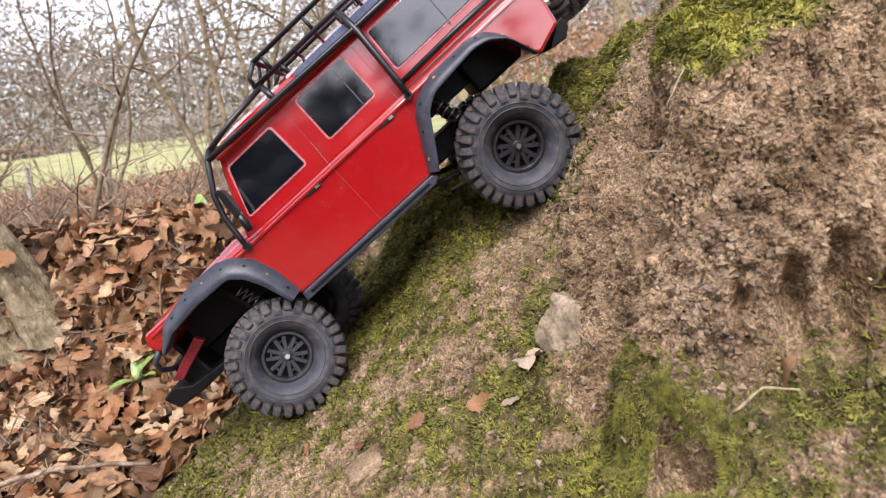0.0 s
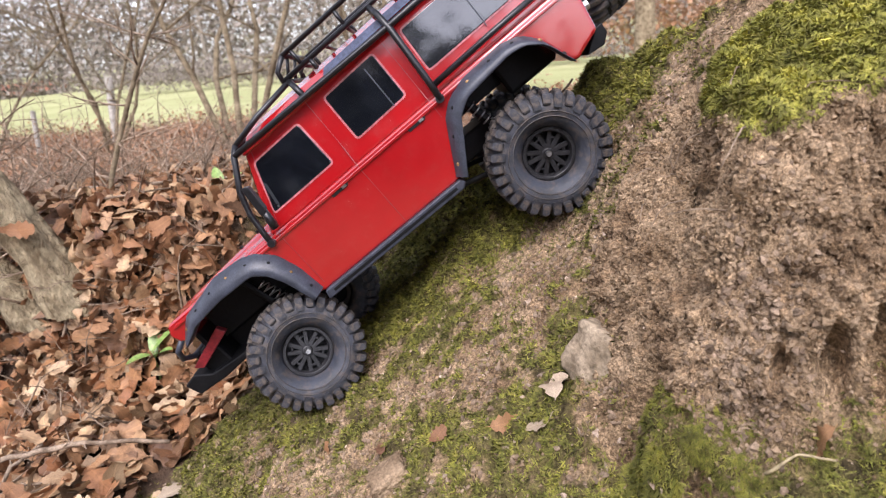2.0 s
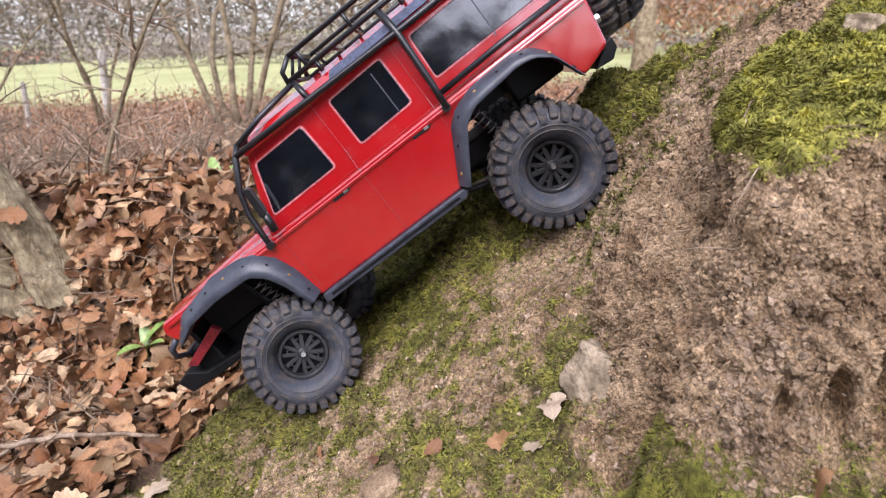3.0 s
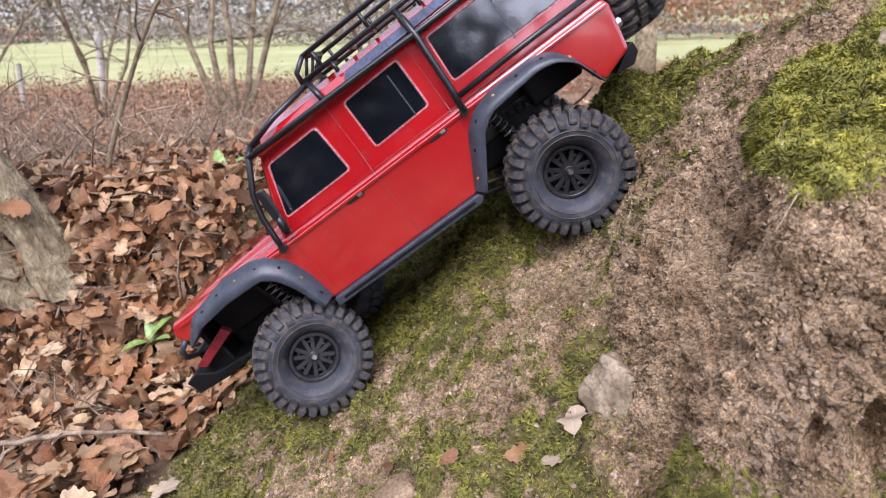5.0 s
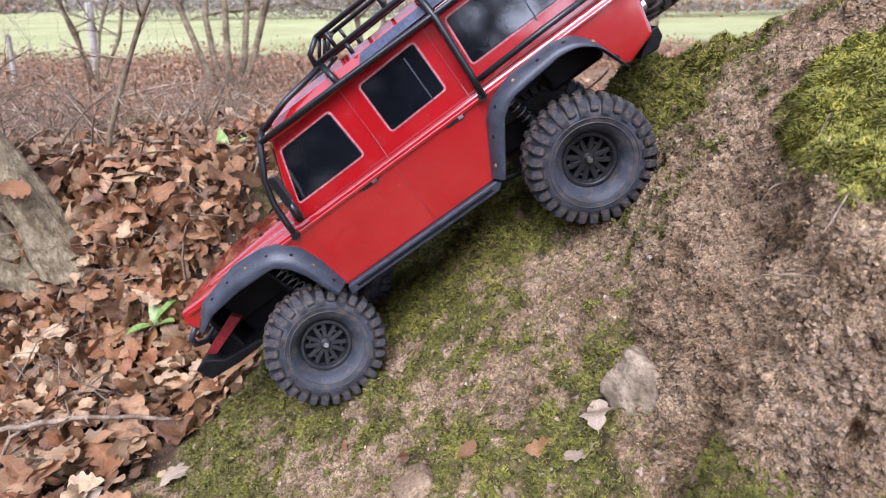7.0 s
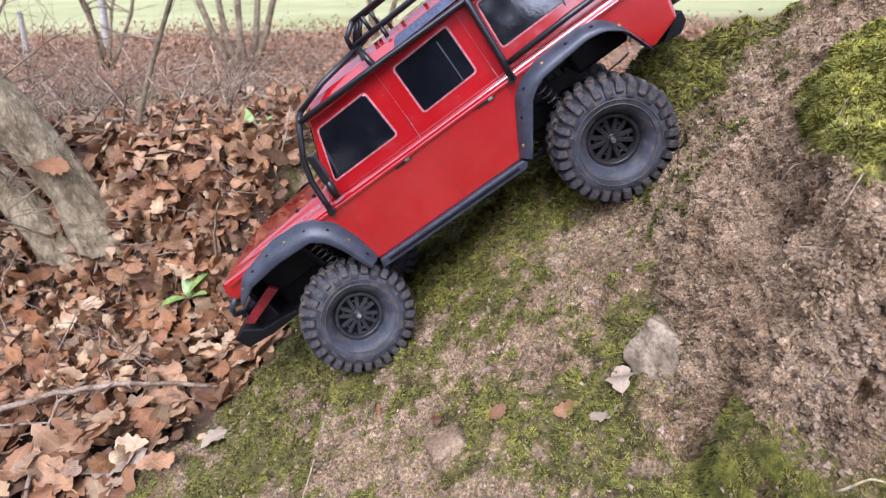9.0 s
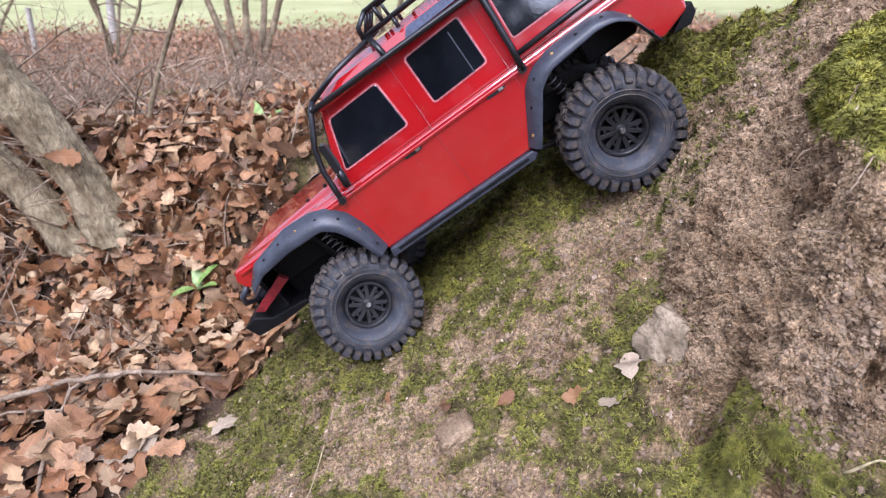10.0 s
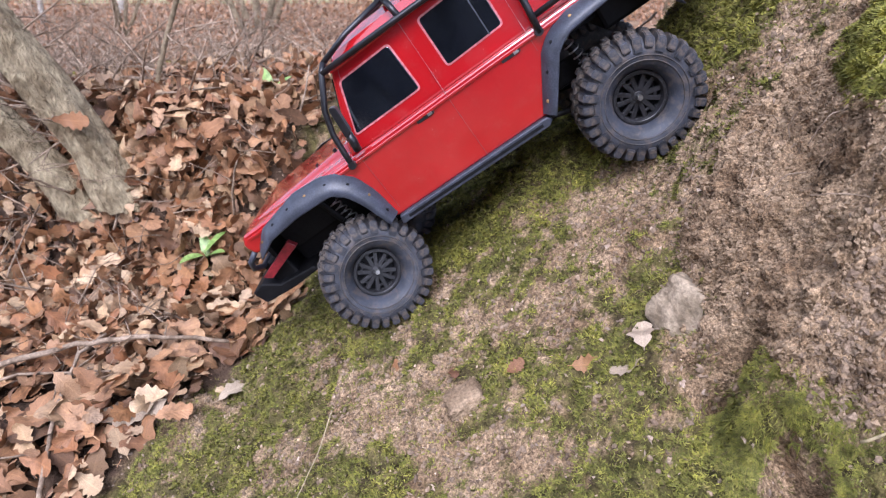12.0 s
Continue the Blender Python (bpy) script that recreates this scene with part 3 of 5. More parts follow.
def build_wheel():
    wheel = new("wheel")
    # tyre: round carcass and two rows of lugs
    bm = bmesh.new()
    lathe(bm, [(0.0262, 0.022), (0.0272, 0.013), (0.0300, 0.0055), (0.0345, 0.0005), (0.0400, -0.0022), (0.0455, -0.0026), (0.0500, -0.0012), (0.0535, 0.0015), (0.0575, 0.007), (0.059, 0.016), (0.059, 0.034), (0.0575, 0.043), (0.053, 0.049), (0.046, 0.052), (0.036, 0.051), (0.0295, 0.046)], 64)
    # fine raised rings on the sidewall
    for r in (0.0385, 0.0432):
        y = -0.0021 if r < 0.04 else -0.0030
        lathe(bm, [(r - 0.0006, y + 0.0006), (r - 0.0002, y - 0.0004), (r + 0.0002, y - 0.0004), (r + 0.0006, y + 0.0004)], 64)
    part("tyre", bm, RUBBER, wheel, "dusty black knobbly rubber tyre", smooth=True)
    # rim: outer ring, dish, hub and six pairs of spokes
    bm = bmesh.new()
    lathe(bm, [(0.0235, 0.007), (0.0250, 0.0015), (0.0285, 0.0015), (0.0305, 0.004), (0.0300, 0.012), (0.0245, 0.012)], 48)
    for k in range(24):
        a = 2 * math.pi * k / 24
        box(bm, (-0.0007, -0.0012, -0.0007), (0.0007, 0.001, 0.0007), Matrix.Translation((0.0268 * math.cos(a), 0.002, 0.0268 * math.sin(a))))
    lathe(bm, [(0.0225, 0.03), (0.0240, 0.010), (0.028, 0.012), (0.028, 0.032)], 48)
    lathe(bm, [(0.0001, 0.007), (0.0055, 0.007), (0.007, 0.009), (0.007, 0.018), (0.0001, 0.018)], 24)
    bmesh.ops.transform(bm, matrix=Matrix.Translation((0, 0.010, 0)), verts=bm.verts)
    part("rim", bm, RIM, wheel, "matt black rim", bevel=0.0004, segments=1)
    for k in range(6):
        bm = bmesh.new()
        for s in (-1, 1):
            m = Matrix.Rotation(radians(60 * k + s * 12), 4, "Y") @ Matrix.Translation((s * 0.0006, 0, 0))
            box(bm, (-0.0026, 0.0095, 0.0055), (0.0026, 0.014, 0.0245), m)
        m = Matrix.Rotation(radians(60 * k), 4, "Y")
        box(bm, (-0.0036, 0.0095, 0.0165), (0.0036, 0.0135, 0.0192), m)
        bmesh.ops.transform(bm, matrix=Matrix.Translation((0, 0.008, 0)), verts=bm.verts)
        part("spoke", bm, RIM, wheel, bevel=0.0005, segments=1)
    bm = bmesh.new()
    lathe(bm, [(0.0001, 0.026), (0.0235, 0.026), (0.0235, 0.029), (0.0001, 0.029)], 32)
    part("brake_disc", bm, CHASSIS, wheel)
    bm = bmesh.new()
    lathe(bm, [(0.0001, 0.003), (0.0030, 0.003), (0.0034, 0.005), (0.0034, 0.009), (0.0001, 0.009)], 6)
    bmesh.ops.transform(bm, matrix=Matrix.Translation((0, 0.008, 0)), verts=bm.verts)
    part("wheel_nut", bm, SILVER, wheel, "dull steel wheel nut")
    for ob in wheel.children:
        if ob.name != "tyre":
            ob.data.transform(Matrix.Diagonal((0.93, 1, 0.93, 1)))
    # tread: shoulder lugs, long and short by turns, and a middle row
    def lug_mesh(long):
        bm = bmesh.new()
        y0, half, foot = (0.0012, 0.0044, 0.0455) if long else (0.0008, 0.0041, 0.0500)
        vs = [bm.verts.new(c) for c in (
            (-half, y0 - 0.0056, foot), (half, y0 - 0.0056, foot), (-half * 0.9, y0 - 0.0040, 0.0600), (half * 0.9, y0 - 0.0040, 0.0600),
            (-half * 0.8, 0.0075, 0.0634), (half * 0.8, 0.0075, 0.0634), (-half * 0.8, 0.019 - 0.003 * long, 0.0638), (half * 0.8, 0.019 - 0.003 * long, 0.0638),
            (-half, 0.020 - 0.003 * long, 0.057), (half, 0.020 - 0.003 * long, 0.057), (-half, 0.004, 0.046), (half, 0.004, 0.046))]
        for q in ((0, 1, 3, 2), (2, 3, 5, 4), (4, 5, 7, 6), (6, 7, 9, 8), (8, 9, 11, 10), (10, 11, 1, 0)):
            bm.faces.new([vs[i] for i in q])
        for s in (0, 1):
            bm.faces.new([vs[i + s] for i in (0, 2, 4, 10)])
            bm.faces.new([vs[i + s] for i in (4, 6, 8, 10)])
        bmesh.ops.bevel(bm, geom=bm.edges[:], offset=0.0010, segments=2, affect="EDGES")
        return bm
    lugs = [lug_mesh(False), lug_mesh(True), bmesh.new()]
    box(lugs[2], (-0.0038, 0.021, 0.057), (0.0038, 0.029, 0.0636))
    first = [part("tread_lug", bm, LUG, wheel) for bm in lugs]
    flip = Matrix.Translation((0, 0.05, 0)) @ Matrix.Rotation(radians(180), 4, "Z")
    for k in range(30):
        for row, kind in ((0, k % 2), (1, k % 2), (0.5, 2)):
            turn = Matrix.Rotation(radians(12 * k + 6 * row), 4, "Y") @ (flip if row == 1 else Matrix())
            ob = first[kind] if (k, row) in ((0, 0), (1, 0), (0, 0.5)) else new("tread_lug", first[kind].data)
            ob.parent = wheel
            ob.matrix_basis = turn
    return wheel


def build_car():
    car = new("model_car")
    tagged(car, "red toy off-road car with black roof rack, nose-down on moss", "model car")

    # red shell
    bm = bmesh.new()
    lower = [(-0.093, 0.094), (-0.097, 0.106), (-0.090, 0.117)] + [(0.05, 0.1165), (0.20, 0.1165), (0.434, 0.1165), (0.437, 0.108), (0.432, 0.064), (0.402, 0.053)] + ARCH_R[::-1] + [(0.066, 0.037)] + ARCH_F[::-1]
    prism(bm, lower, 0.0, DEEP)
    part("body", bm, RED, car, bevel=0.0042, segments=4)
    # the shoulder moulding along the flank
    bm = bmesh.new()
    prism(bm, [(-0.085, 0.1085), (0.434, 0.1085), (0.434, 0.112), (-0.085, 0.112)], -0.0022, 0.004)
    part("shoulder_moulding", bm, RED, car, bevel=0.0008)

    # bonnet: crowned panel rising from the wings to the screen
    bm = bmesh.new()
    grid = []
    nx, ny = 22, 36
    for i in range(nx + 1):
        u = i / nx
        x = -0.093 + 0.156 * u
        row = []
        for j in range(ny + 1):
            v = j / ny
            y = 0.0035 + (DEEP - 0.007) * v
            side = min(v, 1 - v) * 2
            lift = 0.3 * min(1.0, side / 0.05) ** 0.5 + 0.7 * float(step(0.16, 0.3, side))
            crown = 0.0022 * (1 - (2 * v - 1) ** 2)
            z = 0.1145 + (0.0025 + 0.0085 * u ** 0.8) * lift + crown * u + 0.0015 * min(1.0, u / 0.06)
            row.append(bm.verts.new((x, y, z)))
        grid.append(row)
    for a, b in zip(grid, grid[1:]):
        for k in range(ny):
            bm.faces.new((a[k], a[k + 1], b[k + 1], b[k]))
    rim = [grid[i][0] for i in range(nx + 1)] + [grid[nx][k] for k in range(1, ny + 1)] + [grid[i][ny] for i in range(nx - 1, -1, -1)] + [grid[0][k] for k in range(ny - 1, 0, -1)]
    low = [bm.verts.new((v.co.x, v.co.y, 0.110)) for v in rim]
    for k in range(len(rim)):
        bm.faces.new((rim[k], rim[(k + 1) % len(rim)], low[(k + 1) % len(rim)], low[k]))
    bm.faces.new(low)
    part("bonnet", bm, RED, car, smooth=True)
    for x, z in ((0.018, 0.1245), (0.044, 0.1265)):
        bm = bmesh.new()
        tube(bm, [(x, 0.034, z - 0.004), (x, 0.034, z + 0.004)], 0.0022, 8)
        part("bonnet_catch", bm, RACK, car, "small black bonnet catch")
    # cabin
    bm = bmesh.new()
    def ring(z, x0, x1, inset):
        y0 = cabin_y(0, z) + inset
        return [bm.verts.new(v) for v in ((x0, y0, z), (x1, y0, z), (x1, DEEP - y0, z), (x0, DEEP - y0, z))]
    rings = [ring(0.115, 0.060, 0.434, 0), ring(0.196, 0.097, 0.431, 0), ring(0.207, 0.106, 0.428, 0.008), ring(0.213, 0.122, 0.42, 0.026)]
    for a, b in zip(rings, rings[1:]):
        for i in range(4):
            bm.faces.new((a[i], a[(i + 1) % 4], b[(i + 1) % 4], b[i]))
    bm.faces.new(rings[0][::-1])
    bm.faces.new(rings[-1])
    part("cabin", bm, RED, car, bevel=0.004, segments=3)
    # gutter along the roof's edge
    bm = bmesh.new()
    prism(bm, [(0.097, 0.1935), (0.432, 0.1935), (0.432, 0.197), (0.097, 0.197)], 0.0115, 0.02)
    part("gutter", bm, RED, car, bevel=0.0008)

    # windows: pale rim, dark tinted pane, slider bar
    near = [([(0.0810, 0.1325), (0.0995, 0.182), (0.1570, 0.1825), (0.1590, 0.1325)], None),
            ([(0.1930, 0.134), (0.1930, 0.184), (0.2525, 0.185), (0.2525, 0.1355)], 0.238),
            ([(0.2850, 0.1385), (0.2870, 0.184), (0.407, 0.184), (0.409, 0.1385)], 0.352)]
    for far in (False, True):
        for corners, slider in near:
            shape = rounded(corners, 0.0035)
            lip = rounded([(x + math.copysign(0.0018, x - sum(c[0] for c in corners) / 4), z + math.copysign(0.0018, z - 0.157)) for x, z in corners], 0.005)
            side = (lambda o: (lambda x, z: DEEP - cabin_y(x, z) - o)) if far else (lambda o: (lambda x, z: cabin_y(x, z) + o))
            bm = bmesh.new()
            prism(bm, shape, side(-0.0012), side(0.002))
            pane = part("window", bm, GLASS, car, "dark tinted side window", bevel=0.0006)
            bm = bmesh.new()
            prism(bm, lip, side(-0.0006), side(0.0015))
            part("window_seal", bm, SEAL, pane)
            if slider:
                bm = bmesh.new()
                prism(bm, [(slider, 0.1345), (slider + 0.0012, 0.1345), (slider + 0.0012, 0.1795), (slider, 0.1795)], side(-0.0018), side(0.001))
                part("slider_bar", bm, FLARE, pane)
    # skylights in the curve of the roof
    for far in (False, True):
        bm = bmesh.new()
        def curve(o):
            return lambda x, z: (lambda y: DEEP - y if far else y)(0.0155 + (z - 0.197) * 0.75 + o)
        prism(bm, rounded([(0.204, 0.1985), (0.210, 0.2066), (0.335, 0.2066), (0.335, 0.1985)], 0.002), curve(-0.0006), curve(0.003))
        part("skylight", bm, SKYLIGHT, car, "narrow dark roof skylight, reflected sky put into its blue colour")
    # windscreen
    bm = bmesh.new()
    q = [(0.0655, 0.018, 0.128), (0.0655, 0.172, 0.128), (0.0925, 0.166, 0.188), (0.0925, 0.024, 0.188)]
    for dx in (-0.001, 0.003):
        bm.faces.new([bm.verts.new((x + dx, y, z)) for x, y, z in q])
    bm.verts.ensure_lookup_table()
    for i in range(4):
        bm.faces.new([bm.verts[k] for k in (i, (i + 1) % 4, 4 + (i + 1) % 4, 4 + i)])
    part("windscreen", bm, GLASS, car, "dark tinted windscreen")

    # door seams and handles
    for line in ([(0.1765, 0.038), (0.1765, 0.195)], [(0.071, 0.045), (0.071, 0.113)], [(0.266, 0.096), (0.266, 0.195)], [(0.075, 0.122), (0.104, 0.192)]):
        bm = bmesh.new()
        (x0, z0), (x1, z1) = line
        steps = [(z0 + (z1 - z0) * k / 6, x0 + (x1 - x0) * k / 6) for k in range(7)]
        for (za, xa), (zb, xb) in zip(steps, steps[1:]):
            ya, yb = (cabin_y(0, z) if z > 0.117 else 0.0 for z in (za, zb))
            vs = [bm.verts.new(v) for v in ((xa - 0.0003, ya - 0.0002, za), (xa + 0.0003, ya - 0.0002, za), (xb + 0.0003, yb - 0.0002, zb), (xb - 0.0003, yb - 0.0002, zb))]
            ws = [bm.verts.new(v.co + Vector((0, 0.001, 0))) for v in vs]
            bm.faces.new(vs)
            for i in range(4):
                bm.faces.new((vs[i], ws[i], ws[(i + 1) % 4], vs[(i + 1) % 4]))
        part("door_seam", bm, LAMP_RED, car)
    for x in (0.1485, 0.2440):
        bm = bmesh.new()
        prism(bm, rounded([(x - 0.0100, 0.1055), (x + 0.0100, 0.1055), (x + 0.0100, 0.1098), (x - 0.0100, 0.1098)], 0.0015, 2), -0.0012, 0.003)
        handle = part("door_handle", bm, RACK, car, "small black door handle", bevel=0.0004)
        bm = bmesh.new()
        box(bm, (x + 0.003, -0.0028, 0.1063), (x + 0.008, -0.0008, 0.1090))
        part("push_button", bm, SILVER, handle)

    # wheel-arch flares with screws
    for outer, inner in ((FLARE_F, ARCH_F), (FLARE_R, ARCH_R)):
        for far in (False, True):
            bm = bmesh.new()
            def yy(v):
                return DEEP - v if far else v
            n = 28
            def along(line, s):
                d = [0.0]
                for a, b in zip(line, line[1:]):
                    d.append(d[-1] + math.hypot(b[0] - a[0], b[1] - a[1]))
                return np.interp(s * d[-1], d, [p[0] for p in line]), np.interp(s * d[-1], d, [p[1] for p in line])
            rows = []
            for k in range(n + 1):
                (ox, oz), (ix, iz) = along(outer, k / n), along(inner, k / n)
                rows.append([bm.verts.new(v) for v in ((ox, yy(0.001), oz), (ox, yy(-0.004), oz), (0.45 * ox + 0.55 * ix, yy(-0.013), 0.45 * oz + 0.55 * iz), (ix, yy(-0.0175), iz), (ix, yy(-0.0165), iz - 0.001), (ix, yy(0.004), iz - 0.0005))])
            for a, b in zip(rows, rows[1:]):
                for i in range(5):
                    bm.faces.new((a[i], a[i + 1], b[i + 1], b[i]))
            flare = part("fender_flare", bm, FLARE, car, "charcoal plastic wheel-arch flare", smooth=True)
            if not far:
                for k in range(8):
                    s = 0.06 + 0.88 * k / 7
                    (ox, oz), (ix, iz) = along(outer, s), along(inner, s)
                    bm = bmesh.new()
                    lathe(bm, [(0.0001, -0.0018), (0.0020, -0.0012), (0.0023, 0.001), (0.0001, 0.001)], 8)
                    bmesh.ops.transform(bm, matrix=Matrix.Translation((0.62 * ox + 0.38 * ix, -0.0085, 0.62 * oz + 0.38 * iz)), verts=bm.verts)
                    part("screw", bm, RUST if (k * 5) % 3 == 0 else CHASSIS, flare)

    # rock slider under the doors
    for y0 in (-0.006, DEEP - 0.008):
        bm = bmesh.new()
        prism(bm, [(0.064, 0.028), (0.240, 0.028), (0.246, 0.033), (0.242, 0.038), (0.066, 0.038)], y0, y0 + 0.014)
        slider = part("side_step", bm, FLARE, car, "black side step under the doors", bevel=0.0015)
        bm = bmesh.new()
        box(bm, (0.075, y0 - 0.0006, 0.0315), (0.235, y0 + 0.002, 0.0345))
        part("step_groove", bm, CHASSIS, slider)

    # roll cage
    def bar(name, pts, r=0.0032, holder=car, mat=RACK):
        bm = bmesh.new()
        tube(bm, pts, r, 10)
        return part(name, bm, mat, holder, smooth=True)
    cage = bar("roll_cage", [(0.0915, 0.004, 0.199), (0.18, 0.006, 0.197), (0.284, 0.006, 0.1935), (0.43, 0.006, 0.1925)])
    tagged(cage, "black tubular roll cage")
    bar("cage_bar", [(0.060, -0.004, 0.110), (0.0615, -0.004, 0.125), (0.064, -0.002, 0.147), (0.072, 0.0, 0.170), (0.0915, 0.004, 0.199), (0.098, 0.01, 0.206)], 0.0032, cage)
    bar("cage_bar", [(0.098, 0.01, 0.206), (0.130, 0.024, 0.2145), (0.176, 0.03, 0.2195)], 0.0030, cage)
    bar("cage_bar", [(0.098, 0.01, 0.206), (0.098, 0.095, 0.2085), (0.098, 0.18, 0.206)], 0.0030, cage)
    bar("cage_bar", [(0.176, 0.03, 0.2195), (0.179, 0.014, 0.211), (0.181, 0.006, 0.197)], 0.0030, cage)
    bar("cage_bar", [(0.277, 0.03, 0.2205), (0.279, 0.012, 0.209), (0.280, 0.004, 0.19), (0.2775, -0.003, 0.135), (0.2755, -0.005, 0.110)], 0.0033, cage)
    bar("cage_bar", [(0.277, -0.001, 0.125), (0.35, -0.001, 0.1265), (0.433, 0.0, 0.1265)], 0.0030, cage)
    bar("cage_bar", [(0.060, DEEP + 0.004, 0.110), (0.064, DEEP + 0.002, 0.147), (0.0915, DEEP - 0.004, 0.199), (0.098, DEEP - 0.01, 0.206)], 0.0032, cage)
    bar("cage_bar", [(0.098, DEEP - 0.01, 0.206), (0.176, DEEP - 0.03, 0.2195)], 0.0030, cage)
    for x in (0.0605, 0.2755):
        bm = bmesh.new()
        lathe(bm, [(0.0001, -0.009), (0.0042, -0.009), (0.0045, -0.003), (0.0001, -0.003)], 10)
        bmesh.ops.transform(bm, matrix=Matrix.Translation((x, 0.0015, 0.1115)), verts=bm.verts)
        part("cage_foot", bm, RACK, cage, bevel=0.0006)

    # roof rack
    rack = bar("roof_rack", [(0.172, 0.03, 0.2225), (0.425, 0.03, 0.2225)], 0.0028)
    tagged(rack, "black steel roof rack basket")
    for y in (0.03, DEEP - 0.03):
        bar("rack_rail", [(0.187, y, 0.2415), (0.425, y, 0.2415)], 0.0026, rack)
        bar("rack_rail", [(0.172, y, 0.2235), (0.1735, y, 0.233), (0.187, y, 0.2415)], 0.0026, rack)
        for x in (0.196, 0.25, 0.305, 0.36, 0.42):
            bar("rack_post", [(x, y, 0.2225), (x, y, 0.2415)], 0.0020, rack)
        for x in (0.205, 0.3, 0.4):
            bar("rack_foot", [(x, y, 0.2225), (x, y - 0.004 if y < 0.1 else y + 0.004, 0.2105)], 0.0022, rack)
    bar("rack_rail", [(0.172, DEEP - 0.03, 0.2225), (0.425, DEEP - 0.03, 0.2225)], 0.0026, rack)
    for z, x in ((0.2225, 0.172), (0.2415, 0.187), (0.2415, 0.425)):
        bar("rack_rail", [(x, 0.03, z), (x, DEEP - 0.03, z)], 0.0026, rack)
    for k in range(9):
        x = 0.195 + 0.027 * k
        bar("rack_slat", [(x, 0.03, 0.2228), (x, DEEP - 0.03, 0.2228)], 0.0018, rack)
    for y in (0.055, 0.095, 0.135):
        bar("rack_post", [(0.172, y, 0.2225), (0.187, y, 0.2415)], 0.0018, rack)

    # folded mirror on the screen pillar
    bm = bmesh.new()
    prism(bm, rounded([(0.0795, 0.1715), (0.0865, 0.1685), (0.0835, 0.1405), (0.0755, 0.1375)], 0.003, 3), -0.015, -0.005)
    mirror = part("side_mirror", bm, RACK, car, "black folded door mirror", bevel=0.0012)
    bm = bmesh.new()
    tube(bm, [(0.0800, -0.010, 0.1415), (0.0785, -0.011, 0.131), (0.0765, -0.009, 0.121)], [0.0036, 0.0044, 0.0042], 10)
    part("mirror_arm", bm, RACK, mirror, smooth=True)

    # dark works under the shell
    bm = bmesh.new()
    box(bm, (-0.09, 0.06, 0.034), (0.30, 0.13, 0.060))
    part("chassis", bm, CHASSIS, car, "black chassis rails and tray", bevel=0.003)
    bm = bmesh.new()
    box(bm, (-0.075, 0.045, 0.062), (0.045, 0.145, 0.101))
    part("inner_arch", bm, CHASSIS, car)
    bm = bmesh.new()
    box(bm, (0.27, 0.06, 0.078), (0.40, 0.13, 0.1))
    part("inner_arch", bm, CHASSIS, car)
    # dark box added to fill the see-through gap in the rear arch
    bm = bmesh.new()
    box(bm, (0.335, 0.045, 0.062), (0.398, 0.145, 0.102))
    part("fuel_tank", bm, CHASSIS, car, bevel=0.004)
    for x in (0.0, 0.324):
        bm = bmesh.new()
        tube(bm, [(x, 0.03, 0.0), (x, 0.16, 0.0)], 0.008, 12)
        lathe(bm, [(0.0001, -0.014), (0.012, -0.012), (0.017, 0.0), (0.012, 0.012), (0.0001, 0.014)], 16)
        bm.verts.ensure_lookup_table()
        axle_vs = bm.verts[24:]
        bmesh.ops.transform(bm, matrix=Matrix.Translation((x, 0.115, 0.0)), verts=axle_vs)
        part("axle", bm, CHASSIS, car, bevel=0.001)
    for x, lean in ((0.012, -0.022), (0.312, -0.022)):
        for y in (0.036, DEEP - 0.036):
            a, b = Vector((x, y, 0.012)), Vector((x + lean, y, 0.098))
            bm = bmesh.new()
            tube(bm, [a, a.lerp(b, 0.55), a.lerp(b, 0.56), b], [0.0025, 0.0025, 0.0045, 0.0045], 10)
            shock = part("shock_absorber", bm, CHASSIS, car)
            bm = bmesh.new()
            turns, pts = 9, []
            for k in range(turns * 8 + 1):
                s = k / (turns * 8)
                c = a.lerp(b, 0.12 + 0.72 * s)
                pts.append(c + 0.0062 * Vector((math.cos(math.pi * k / 4), math.sin(math.pi * k / 4), 0)))
            tube(bm, pts, 0.0009, 5)
            part("coil_spring", bm, SILVER, shock, "bright steel coil spring", smooth=True)
    for y in (0.045, 0.145):
        bar("trailing_link", [(0.30, y, 0.004), (0.18, y + 0.01, 0.036)], 0.0032, car, CHASSIS)

    # front: grille panel, red strut, bumper tube, skid plate
    bm = bmesh.new()
    box(bm, (-0.094, 0.03, 0.07), (-0.088, 0.16, 0.112))
    part("grille", bm, CHASSIS, car, bevel=0.001)
    bm = bmesh.new()
    prism(bm, [(-0.117, 0.061), (-0.108, 0.054), (-0.058, 0.070), (-0.064, 0.080)], 0.020, 0.028)
    part("bumper_bracket", bm, LAMP_RED, car, "dull red bumper bracket", bevel=0.0008)
    bar("bumper_tube", [(-0.092, 0.004, 0.095), (-0.105, 0.004, 0.088), (-0.112, 0.012, 0.078), (-0.111, 0.03, 0.070), (-0.111, 0.16, 0.070), (-0.112, 0.178, 0.078), (-0.092, 0.186, 0.095)], 0.0032, car, FLARE)
    bm = bmesh.new()
    prism(bm, [(-0.144, 0.051), (-0.138, 0.032), (-0.100, 0.029), (-0.060, 0.031), (-0.060, 0.038), (-0.108, 0.042), (-0.126, 0.055)], 0.024, 0.165)
    part("skid_plate", bm, CHASSIS, car, "black skid plate under the nose", bevel=0.002)
    bm = bmesh.new()
    box(bm, (-0.116, 0.035, 0.036), (-0.085, 0.155, 0.070))
    part("front_bumper", bm, CHASSIS, car, bevel=0.003)
    # rear: bumper, lamp, spare wheel
    bm = bmesh.new()
